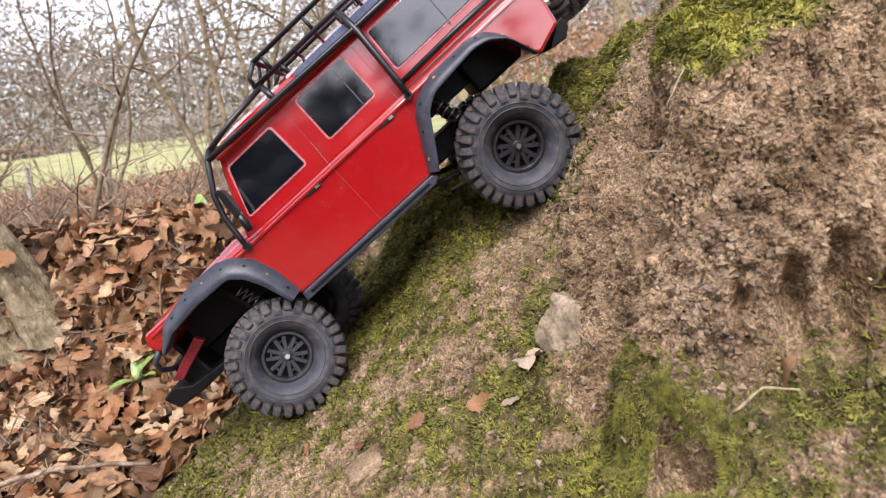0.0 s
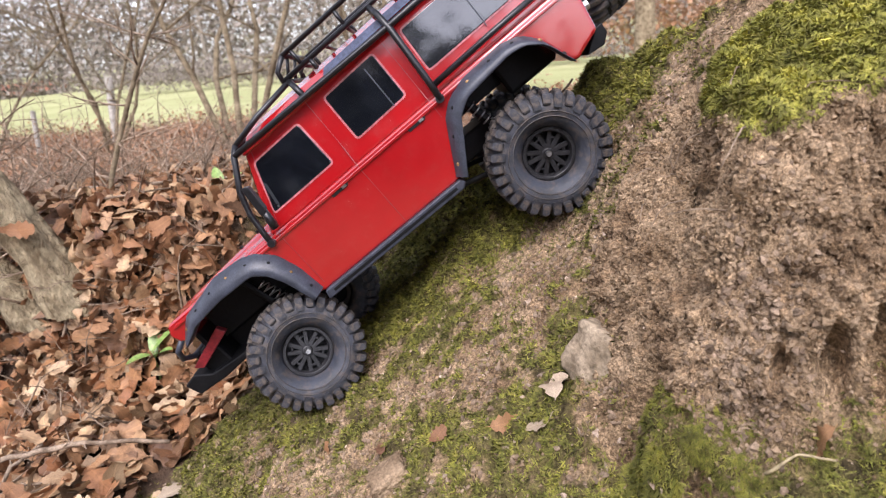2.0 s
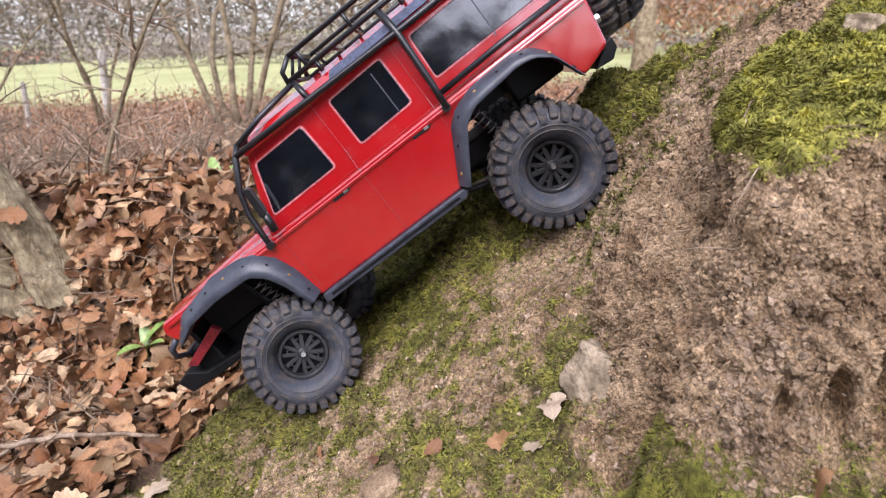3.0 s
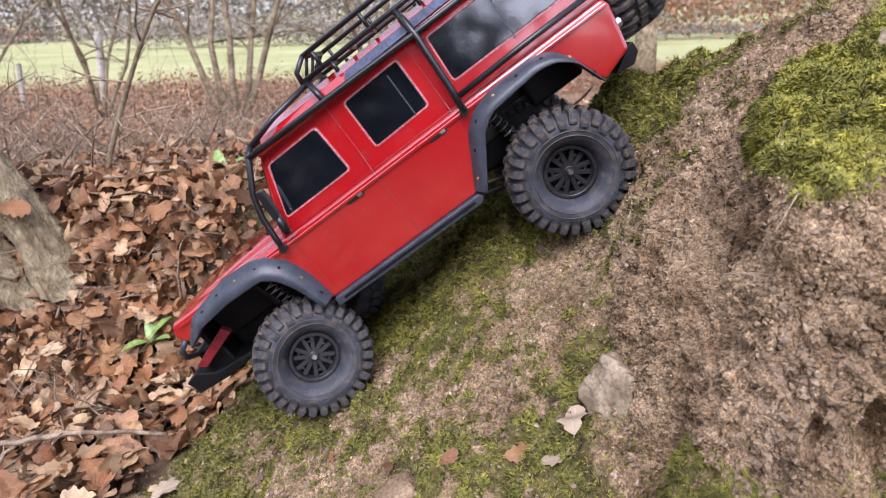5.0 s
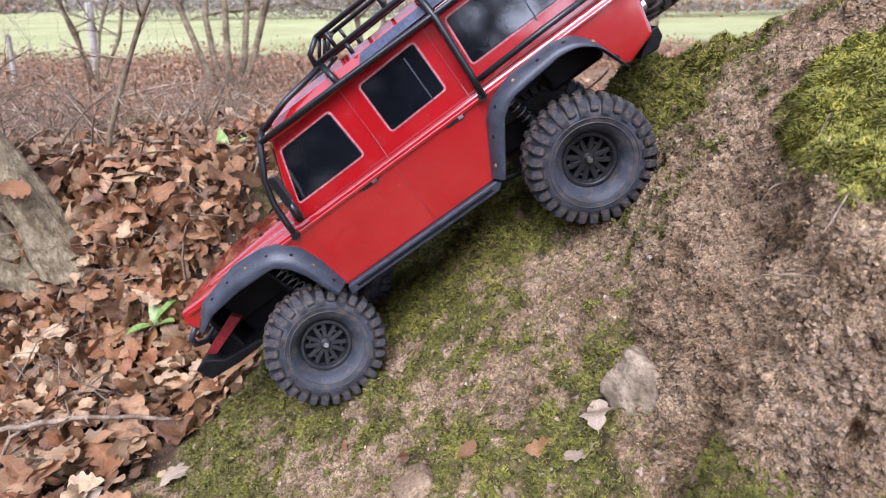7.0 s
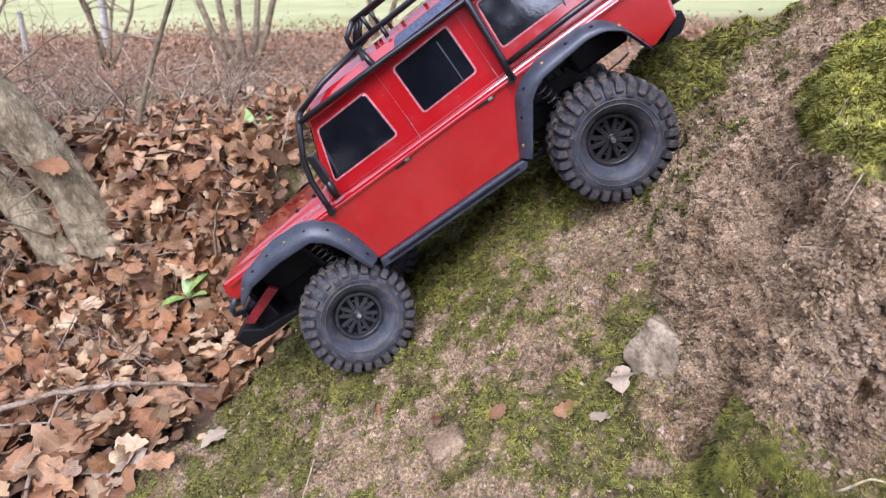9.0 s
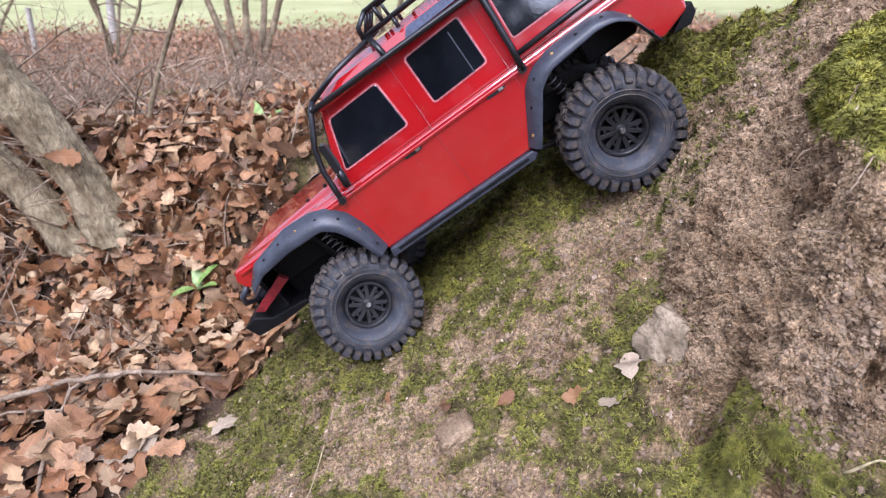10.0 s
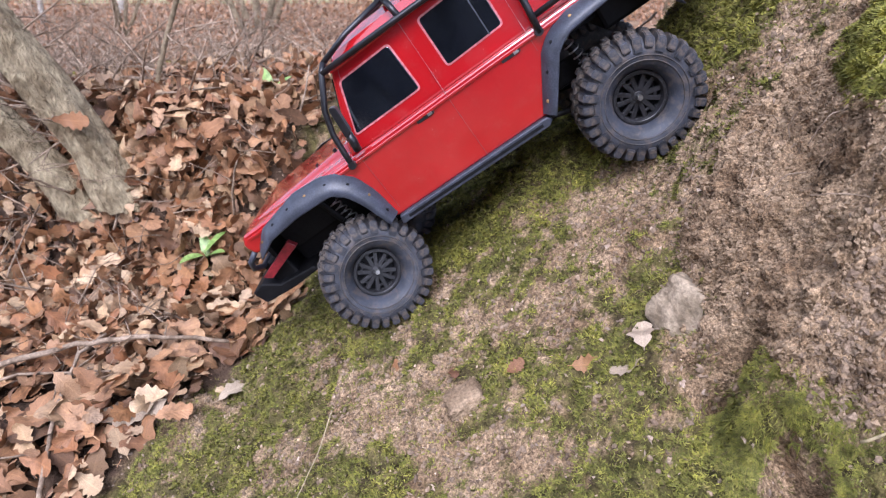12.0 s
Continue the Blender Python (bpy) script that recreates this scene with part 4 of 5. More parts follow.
    prism(bm, [(0.412, 0.049), (0.431, 0.047), (0.440, 0.055), (0.440, 0.066), (0.432, 0.066)], 0.008, DEEP - 0.008)
    part("rear_bumper", bm, CHASSIS, car, "black rear bumper", bevel=0.0015)
    bm = bmesh.new()
    lathe(bm, [(0.0001, -0.003), (0.0045, -0.003), (0.005, 0.003), (0.0001, 0.003)], 14)
    bmesh.ops.transform(bm, matrix=Matrix.Translation((0.439, 0.018, 0.087)) @ Matrix.Rotation(radians(90), 4, "Z"), verts=bm.verts)
    part("tail_lamp", bm, SILVER, car, "small clear tail lamp")

    # the shell reaches a little further forward over the front axle
    for ob in car.children_recursive:
        if ob.name.split(".")[0] not in ("axle", "shock", "coil_spring", "trailing_link", "chassis"):
            co = np.empty(len(ob.data.vertices) * 3)
            ob.data.vertices.foreach_get("co", co)
            co[0::3] -= 0.010 * step(0.32, 0.10, co[0::3])
            ob.data.vertices.foreach_set("co", co)

    wheel = build_wheel()
    wheel.parent = car
    wheel.matrix_basis = pose(0, -0.018, 0, -3, 0, 21) @ Matrix.Rotation(radians(20), 4, "Y")
    for x, y, turn, a in ((0.324, -0.016, 0, 55), (0.0, DEEP + 0.016, 180, 10), (0.324, DEEP + 0.016, 180, 70), (0.503, 0.105, 90, 0)):
        m = pose(x, y, 0.0 if turn != 90 else 0.115, 0, 0, turn) @ Matrix.Rotation(radians(a), 4, "Y")
        copy_thing(wheel, m)
    car.matrix_basis = pose(-0.0012, 0.0139, 0.0006, -1.905, -33.848, 3.155)
    return car


build_car()


# ---- moss and crumbs, joined ----
def sample(weight, count, rng):
    """Places on the ground sheet, drawn by weight and by area."""
    p = G["p"]
    a = np.linalg.norm(np.cross(p[:-1, 1:] - p[:-1, :-1], p[1:, :-1] - p[:-1, :-1]), axis=-1)
    inside = (np.abs(p[:-1, :-1, 0] - 0.05) < 0.75) & (p[:-1, :-1, 1] > -0.42) & (p[:-1, :-1, 1] < 0.75)
    w = (weight[:-1, :-1] * a * inside).ravel()
    pick = rng.choice(len(w), size=count, p=w / w.sum())
    j, i = np.divmod(pick, p.shape[1] - 1)
    u, v = rng.random(count)[:, None], rng.random(count)[:, None]
    q = (1 - u) * (1 - v) * p[j, i] + u * (1 - v) * p[j, i + 1] + (1 - u) * v * p[j + 1, i] + u * v * p[j + 1, i + 1]
    return q, G["n"][j, i]


def sprigs(name, weight, count, size, blades, droop, material, label, seed, width=0.085):
    """Moss: each sprig a tuft of bent, pointed blades."""
    rng = np.random.default_rng(seed)
    q, n = sample(weight, count, rng)
    verts, normals = [], []
    for b in range(blades):
        d = rng.normal(size=(count, 3))
        d = d / np.linalg.norm(d, axis=1, keepdims=True)
        d = d * np.where((d * n).sum(1, keepdims=True) < 0, -1.0, 1.0)
        way = n * (0.6 if b == 0 else 0.15) + d * 0.85
        way = way / np.linalg.norm(way, axis=1, keepdims=True)
        s = (size * (0.55 + 0.9 * rng.random(count)))[:, None]
        side = np.cross(way, rng.normal(size=(count, 3)))
        side = side / np.linalg.norm(side, axis=1, keepdims=True) * s * width
        root = q - n * 0.0006 + way * s * (0.3 * b / blades)
        tip = root + way * s + np.array([0, 0, -droop]) * s
        soft = n + way * 0.45
        side = side * np.where((np.cross(2 * side, tip - root + side) * soft).sum(1, keepdims=True) < 0, -1.0, 1.0)
        verts.append(np.stack([root - side, root + side, tip], 1).reshape(-1, 3))
        normals.append(np.repeat(soft / np.linalg.norm(soft, axis=1, keepdims=True), 3, axis=0))
    v = np.concatenate(verts)
    quads = (3 * np.arange(len(v) // 3)[:, None] + np.arange(3)).tolist()
    ob = raw(name, v, quads, material, smooth=True)
    # blades shade like the cushion that they form
    ob.data.normals_split_custom_set_from_vertices(np.concatenate(normals).tolist())
    return tagged(ob, label, "moss", kind="stuff")


here = (G["p"][..., 0] > -0.3) * (G["p"][..., 0] < 0.42) * (G["p"][..., 1] < 0.32)
tuft = step(-0.12, 0.30, fbm(G["p"][..., 0], G["p"][..., 1], G["p"][..., 2], 105, 3, 0.6) + 0.08)
near_w = here * (0.12 + tuft) * (G["moss"] ** 1.5 + 0.10 * (1 - G["mould"]) * (1 - G["bank"])) * (1 - G["cap"])
sprigs("moss_cap", G["cap"] * (G["p"][..., 0] < 0.56), 105000, 0.0036, 4, 0.3, MOSS, "thick yellow-green feathery moss capping the earth bank", 1, 0.11)
sprigs("moss_ridge", G["ridge"] * G["moss"] * (G["p"][..., 0] < 0.6) * (G["p"][..., 1] < 0.5), 42000, 0.0042, 4, 0.25, MOSS, "yellow-green moss along the ridge behind the car", 2, 0.1)
sprigs("moss_carpet", near_w * (1 - G["ridge"]), 110000, 0.0040, 4, 0.15, MOSS_LOW, "short patchy green moss on the earth slope", 3, 0.12)

behind = here * (1 - G["bank"]) * step(0.03, 0.07, G["p"][..., 1]) * step(-0.08, 0.0, G["p"][..., 0]) * (0.1 + tuft)
sprigs("moss_tussock", behind * (1 - G["mould"]), 30000, 0.0062, 4, 0.25, MOSS, "long shaggy moss in the shade behind the wheels", 8, 0.09)
hang = step(-0.235, -0.255, G["p"][..., 1]) * step(-0.37, -0.34, G["p"][..., 1]) * step(0.25, 0.262, G["p"][..., 0]) * step(0.318, 0.30, G["p"][..., 0]) * step(0.112, 0.095, G["p"][..., 2])
sprigs("hanging_moss", hang * (0.05 + tuft) * G["moss"], 16000, 0.0038, 4, 0.3, MOSS_LOW, "olive moss hanging over the foot of the bank", 9, 0.09)
sprigs("dead_stalks", here * (1 - G["bank"]) * (1 - G["mould"]) * (0.4 + G["moss"]), 7000, 0.0055, 2, 0.2, STALK, "dry brown stalks and fibres lying in the moss", 4)


def crumbs(name, weight, count, size, label, seed, mat=CLOD, flat=1.0, category="earth"):
    """Loose lumps of earth: lopsided eight-cornered grains."""
    rng = np.random.default_rng(seed)
    q, n = sample(weight, count, rng)
    bm = bmesh.new()
    if size > 0.0015:
        bmesh.ops.create_icosphere(bm, subdivisions=1, radius=0.75)
    else:
        c8 = [bm.verts.new(c) for c in ((1, 0, 0), (0, 1, 0), (-1, 0, 0), (0, -1, 0), (0, 0, 1), (0, 0, -1))]
        for k in range(4):
            for p in (4, 5):
                bm.faces.new((c8[k], c8[(k + 1) % 4], c8[p]))
    bm.verts.index_update()
    corner = np.array([v.co[:] for v in bm.verts]) * np.array((1, 1, flat))
    f = np.array([[v.index for v in face.verts] for face in bm.faces])[None]
    bm.free()
    n_c = len(corner)
    s = size * np.exp(np.clip(rng.normal(size=count) * 0.5, -1.0, 0.75))
    stretch = 0.6 + 0.8 * rng.random((count, 1, 3))
    shape = corner[None] * (0.7 + 0.5 * rng.random((count, n_c, 1))) * stretch
    turn, _ = np.linalg.qr(rng.normal(size=(count, 3, 3)))
    v = np.einsum("nij,nkj->nki", turn, shape) * s[:, None, None] + (q + n * (s * 0.1)[:, None])[:, None]
    k = n_c * np.arange(count)[:, None, None]
    return tagged(raw(name, v.reshape(-1, 3), (k + f).reshape(-1, 3), mat), label, category, kind="stuff")


crumbs("earth_crumbs", G["raw"] * (0.5 + G["bank"]) * G["close"], 34000, 0.0009, "loose brown crumbs of dry earth on the bank", 5)
crumbs("earth_clods", G["raw"] * G["bank"] * G["close"] * G["rough"], 9000, 0.0011, "rough broken clods of dry earth in the bank", 6)
crumbs("earth_flakes", here * (1 - G["bank"]) * (1 - G["mould"]) * (0.12 + G["raw"]) * step(0.12, 0.04, G["p"][..., 1]), 5200, 0.0021, "pale flakes of dry earth lying between the moss", 21, FLAKE, 0.6)
crumbs("scree", G["raw"] * np.exp(-(((G["p"][..., 0] - 0.312) / 0.026) ** 2 + ((G["p"][..., 1] + 0.292) / 0.016) ** 2)), 1000, 0.0014, "granules of dry earth fallen on a ledge of the bank", 22, FLAKE, 0.9)
crumbs("plant_debris", (1 - 0.85 * G["bank"]) * (1 - G["ridge"]), 8000, 0.0014, "pale bits of dead leaf and straw on the moss", 7, DEBRIS, 0.25, "debris")


# ---- leaves ----
def leaf_shape(rng, curl, lobes, fine):
    """An oak leaf one unit long: lobed outline, folded along the rib, curled and twisted."""
    n, across = (16, (-1, -0.5, 0, 0.5, 1)) if fine else (11, (-1, 0, 1))
    c1, c2, fold, twist = curl * rng.normal(), curl * rng.normal(), 0.05 + 0.3 * rng.random(), rng.normal() * 0.35
    shift = rng.random() * 0.12
    verts, faces, marks, m = [], [], [], len(across)
    for i in range(n + 1):
        s = i / n
        x = s - 0.45
        bend = c1 * (s - 0.5) ** 2 + 0.35 * c2 * math.sin(5 * s)
        for t in across:
            u = min(1.0, max(0.0, s + (shift if t > 0 else 0) * math.sin(math.pi * s)))
            lobe = 0.81 + 0.19 * math.cos(2 * math.pi * lobes * (u - 0.93))
            w = 0.345 * math.sin(math.pi * min(1, 0.05 + u * 0.93)) ** 0.7 * lobe * (0.5 + 0.65 * u) + 0.012
            if i == 0:
                w = 0.012
            y = t * w
            z = bend + fold * abs(t) * w * (1 if c1 > 0 else -0.6) + twist * s * t * w + 0.07 * w * math.sin(11 * s + 2.5 * t)
            verts.append((x + 0.10 * abs(t) * w, y, z))
            marks.append((s, abs(t)))
    for i in range(n):
        for t in range(m - 1):
            a = m * i + t
            faces.append((a, a + 1, a + m + 1, a + m))
    a = len(verts)
    z0 = c1 * 0.25
    verts += [(-0.45, -0.010, z0), (-0.45, 0.010, z0), (-0.60, 0.006, z0 + 0.1 * c2), (-0.60, -0.006, z0 + 0.1 * c2)]
    faces.append((a, a + 1, a + 2, a + 3))
    return np.array(verts), faces, np.array(marks + [(0, 0)] * 4, np.float32)


def mark_leaves(me, marks):
    for k, name in enumerate(("along", "across")):
        me.attributes.new(name, "FLOAT", "POINT").data.foreach_set("value", np.ascontiguousarray(marks[:, k]))


def litter_edge(y):
    return -0.268 + 0.8 * max(-0.25, min(0.13, y))


def build_leaves():
    rng = np.random.default_rng(11)
    shapes = [leaf_shape(rng, 0.6, rng.choice([3.8, 4.5, 5.2]), True) for _ in range(12)]
    coarse = [leaf_shape(rng, 0.8, 4.0, False) for _ in range(10)]
    meshes = []
    for v, f, marks in shapes:
        me = bpy.data.meshes.new("oak_leaf")
        me.from_pydata(v.tolist(), [], f)
        me.materials.append(LEAF)
        me.shade_smooth()
        mark_leaves(me, marks)
        meshes.append(me)
    # single leaves lying nearest
    near, joined_v, joined_f, joined_m, base = 0, [], [], [], 0
    spots = []
    while len(spots) < 3900:
        x, y = rng.uniform(-1.0, 0.0), rng.uniform(-0.42, 1.1)
        if x > litter_edge(y) + rng.normal() * 0.018 or (y < -0.1 and x < -0.16 and rng.random() < 0.1):
            continue
        if math.hypot((x + 0.4) / 0.62, (y - 0.35) / 0.75) < 1 + 0.25 * rng.normal():
            spots.append((x, y, rng.uniform(0.0, 0.035)))
    while len(spots) < 5600:
        x, y = rng.normal(-0.38, 0.17), rng.normal(0.34, 0.11)
        if x < litter_edge(y) + rng.normal() * 0.018:
            spots.append((x, y, rng.uniform(0.0, 0.045)))
    while len(spots) < 9200:
        a, r = rng.uniform(-0.2, 1.6), 0.9 + 2.5 * rng.random() ** 1.7
        x, y = -r * math.cos(a) * 1.2, r * math.sin(a)
        if math.hypot((x + 1.45) / 0.42, (y - 2.95) / 0.25) > 1:
            spots.append((x, y, rng.uniform(0.0, 0.04)))
    while len(spots) < 11200:
        x, y = rng.normal(-0.85, 0.5), rng.normal(1.15, 0.4)
        if x < litter_edge(y) and y > 0.4:
            spots.append((x, y, rng.uniform(0.0, 0.05)))
    while len(spots) < 12200:
        x, y = rng.normal(-0.3, 1.3), rng.normal(0.2, 1.4)
        if x < -0.35 or y < -0.75 or y > 1.2 or x > 1.1:
            spots.append((x, y, rng.uniform(0.0, 0.03)))
    for x, y, lift in spots:
        length = rng.choice([0.022, 0.031, 0.041, 0.052]) * rng.uniform(0.85, 1.15)
        p, nrm = on_ground(x, y)
        if abs(x + 0.0) < 0.075 and abs(y) < 0.09:
            continue
        tilt = 0.45 if y < 0.15 else 0.75
        if x > litter_edge(y) - 0.06 and y < 0.3:
            lift, tilt = lift * 0.3, 0.3
        m = Matrix.Translation(p + Vector((0, 0, lift + 0.004))) @ nrm.to_track_quat("Z", "X").to_matrix().to_4x4() @ Euler((rng.normal() * tilt, rng.normal() * tilt, rng.uniform(0, 6.28))).to_matrix().to_4x4() @ Matrix.Scale(length, 4)
        k = int(rng.integers(12))
        if near < 290 and x > -0.5 and y < 0.3 and rng.random() < 0.5:
            ob = new("oak_leaf", meshes[k])
            ob.matrix_basis = m
            tagged(ob, "dry curled brown oak leaf on the leaf litter", "leaf", "fallen oak leaves")
            near += 1
        else:
            v, f, marks = shapes[k] if x > -0.58 and y < 0.34 else coarse[k % 10]
            mm = np.array(m)
            joined_v.append(v @ mm[:3, :3].T + mm[:3, 3])
            joined_m.append(marks)
            joined_f += [tuple(i + base for i in q) for q in f]
            base += len(v)
    ob = raw("leaf_litter", np.concatenate(joined_v), joined_f, LITTER, smooth=True)
    mark_leaves(ob.data, np.concatenate(joined_m))
    tagged(ob, "deep drift of dry brown oak leaves", "leaf litter", kind="stuff")
    # stray leaves on the moss
    for x, y, length, yaw, roll, label in ((0.018, -0.076, 0.016, 20, 10, "small tan leaf scrap on the moss"), (0.191, -0.175, 0.024, -30, 45, "curled brown leaf on the moss"),
                                           (0.232, -0.184, 0.036, 60, 15, "pale withered leaf beside the rock"), (0.218, -0.199, 0.026, 150, 20, "pale withered leaf beside the rock"),
                                           (-0.196, 0.011, 0.046, 35, 5, "pale brown oak leaf at the edge of the moss"), (-0.318, -0.010, 0.066, 110, 8, "large pale tan oak leaf at the edge of the litter"), (-0.202, 0.126, 0.060, 205, 12, "pale tan oak leaf on the litter"),
                                           (-0.147, 0.180, 0.034, 40, 25, "pale tan leaf at the edge of the moss"), (-0.262, 0.150, 0.052, 130, 15, "brown oak leaf on the litter"), (-0.304, 0.003, 0.055, 300, 10, "pale tan oak leaf on the litter"),
                                           (0.083, -0.120, 0.022, 80, 20, "small brown leaf on the moss"), (0.136, -0.150, 0.018, 10, 25, "small brown leaf on the moss"), (0.343, -0.316, 0.022, 150, 60, "curled orange-brown leaf on the bank"), (0.300, 0.223, 0.026, 10, 20, "orange-brown leaf on the mossy shoulder")):
        p, nrm = on_ground(x, y)
        me = meshes[int(length * 1000) % 12]
        if "pale" in label:
            me = me.copy()
            me.materials[0] = PALE_LEAF
        ob = new("oak_leaf", me)
        ob.matrix_basis = Matrix.Translation(p + nrm * 0.004) @ nrm.to_track_quat("Z", "X").to_matrix().to_4x4() @ pose(0, 0, 0, roll, roll * 0.5, yaw) @ Matrix.Diagonal((length, length * 1.25, length, 1))
        tagged(ob, label, "leaf", "stray leaves")


build_leaves()


# ---- stones, sticks and seedlings ----
def build_rock(name, centre, size, turn, seed, label, mat=STONE, rough=1.0):
    bm = bmesh.new()
    bmesh.ops.create_icosphere(bm, subdivisions=5, radius=1.0)
    for v in bm.verts:
        c = v.co.copy()
        # flat-faced block with worn corners
        k = 1.0 / max(abs(c.x), abs(c.y), abs(c.z)) ** 0.8
        c = c * k
        c += c.normalized() * (0.16 * noise.noise(c * 1.3 + Vector((seed, 0, 0))) + 0.06 * noise.noise(c * 4 + Vector((0, seed, 0))) + rough * (0.03 * noise.noise(c * 11) + 0.02 * noise.noise(c * 28)))
        v.co = Vector((c.x * size[0], c.y * size[1], c.z * size[2])) * 0.72
    ob = part(name, bm, mat, smooth=True)
    ob.matrix_basis = Matrix.Translation(centre) @ pose(0, 0, 0, *turn)
    return tagged(ob, label, "rock")


build_rock("rock", (0.286, -0.178, 0.048), (0.064, 0.044, 0.036), (-18, 14, -62), 3, "pale weathered stone jutting from the foot of the bank")
build_rock("earth_clod", (0.090, -0.155, -0.044), (0.024, 0.019, 0.011), (0, -28, 15), 5, "pale crumbly clod of dry earth on the moss", CLOD, 6.0)
build_rock("rock", (0.446, -0.14, 0.300), (0.016, 0.013, 0.010), (0, 10, 20), 8, "small grey stone in the moss cap")


def stick(name, pts, r0, r1, label, mat=TWIG, knots=0, seed=0):
    rng = random.Random(seed)
    pts = [Vector(p) for p in pts]
    fine, rad = [], []
    n = 5
    for a, b in zip(pts, pts[1:]):
        for k in range(n):
            fine.append(a.lerp(b, k / n) + Vector((rng.uniform(-1, 1), rng.uniform(-1, 1), rng.uniform(-1, 1))) * r0 * 0.35)
    fine.append(pts[-1])
    m = len(fine) - 1
    rad = [(r0 + (r1 - r0) * i / m) * rng.uniform(0.9, 1.15) for i in range(m + 1)]
    bm = bmesh.new()
    tube(bm, fine, rad, 7)
    for _ in range(knots):
        i = rng.randrange(1, m)
        d = Vector((rng.uniform(-1, 1), rng.uniform(-1, 1), rng.uniform(-0.3, 1))).normalized()
        ln = rng.uniform(2, 6) * r0
        tube(bm, [fine[i], fine[i] + d * ln * 0.6, fine[i] + d * ln + Vector((0, 0, ln * 0.2))], [rad[i] * 0.55, rad[i] * 0.4, rad[i] * 0.15], 5)
    ob = part(name, bm, mat, smooth=True)
    return tagged(ob, label, "stick")


def lying(points, lift=0.004):
    return [on_ground(x, y)[0] + Vector((0, 0, lift + (h[0] if h else 0))) for x, y, *h in points]


stick("fallen_stick", lying([(-0.62, 0.045, 0.04), (-0.425, 0.074, 0.05), (-0.33, 0.080, 0.046), (-0.225, 0.085, 0.03)]), 0.0042, 0.0026, "grey-brown broken stick lying on the leaves", knots=4, seed=1)
stick("fallen_stick", lying([(-0.385, -0.125, 0.01), (-0.402, -0.03, 0.035), (-0.416, 0.06, 0.045), (-0.40, 0.10, 0.045)]), 0.003, 0.002, "thin forked stick lying across the leaves", knots=3, seed=2)
stick("fallen_stick", lying([(-0.60, 0.02, 0.03), (-0.50, 0.05, 0.03), (-0.36, 0.03, 0.03)]), 0.0022, 0.0014, "thin brown twig among the leaves", knots=5, seed=3)
stick("fallen_stick", lying([(-0.62, 0.62, 0.05), (-0.42, 0.52, 0.05), (-0.2, 0.50, 0.05)]), 0.004, 0.002, "long bent twig on the leaf litter", knots=6, seed=4)
stick("fallen_stick", lying([(-0.48, 0.30, 0.06), (-0.40, 0.38, 0.05), (-0.30, 0.42, 0.05)]), 0.0025, 0.0014, "thin brown twig among the leaves", knots=5, seed=12)
stick("dead_twig", lying([(0.20, 0.26, 0.012), (0.26, 0.24, 0.015), (0.32, 0.20, 0.008)]), 0.003, 0.0015, "dark dead twig on the moss behind the car", knots=3, seed=5)
stick("dead_twig", lying([(0.253, 0.277, 0.004), (0.28, 0.268, 0.022), (0.304, 0.258, 0.02), (0.34, 0.24, 0.035)]), 0.0026, 0.0014, "dark thin twig poking from the shoulder", knots=2, seed=6)
stick("straw", lying([(-0.045, -0.106, 0.006), (-0.052, -0.15, 0.009), (-0.064, -0.191, 0.003)]), 0.0008, 0.0005, "dry straw stalk on the moss", mat=STRAW, seed=7)
stick("straw", lying([(0.314, -0.316, 0.008), (0.326, -0.322, 0.012), (0.340, -0.330, 0.006)]), 0.0009, 0.0005, "pale dry grass blade on the bank", mat=STRAW, seed=8)
stick("straw", lying([(-0.074, -0.202, 0.003), (-0.085, -0.21, 0.005), (-0.10, -0.215, 0.003)]), 0.0007, 0.0004, "dry straw stalk on the moss", mat=STRAW, seed=9)
stick("straw", lying([(0.246, -0.325, 0.006), (0.248, -0.34, 0.008), (0.246, -0.358, 0.004)]), 0.0016, 0.0012, "pale dry twig at the foot of the bank", mat=STRAW, seed=10)
rng_r = random.Random(4)
for k in range(16):
    x, y = rng_r.uniform(0.30, 0.40), rng_r.uniform(-0.28, -0.06)
    p, nrm = on_ground(x, y)
    d = Vector((rng_r.uniform(-1, 0.3), rng_r.uniform(-1, 0.2), rng_r.uniform(-0.6, 0.6))).normalized()
    e = d.cross(nrm).normalized()
    stick("rootlet", [p, p + d * 0.008 + nrm * 0.006, p + d * 0.018 + e * 0.004 + nrm * 0.004, p + d * 0.028 + e * 0.01], 0.0005, 0.0003, "fine dry rootlet hanging from the bank", seed=20 + k)


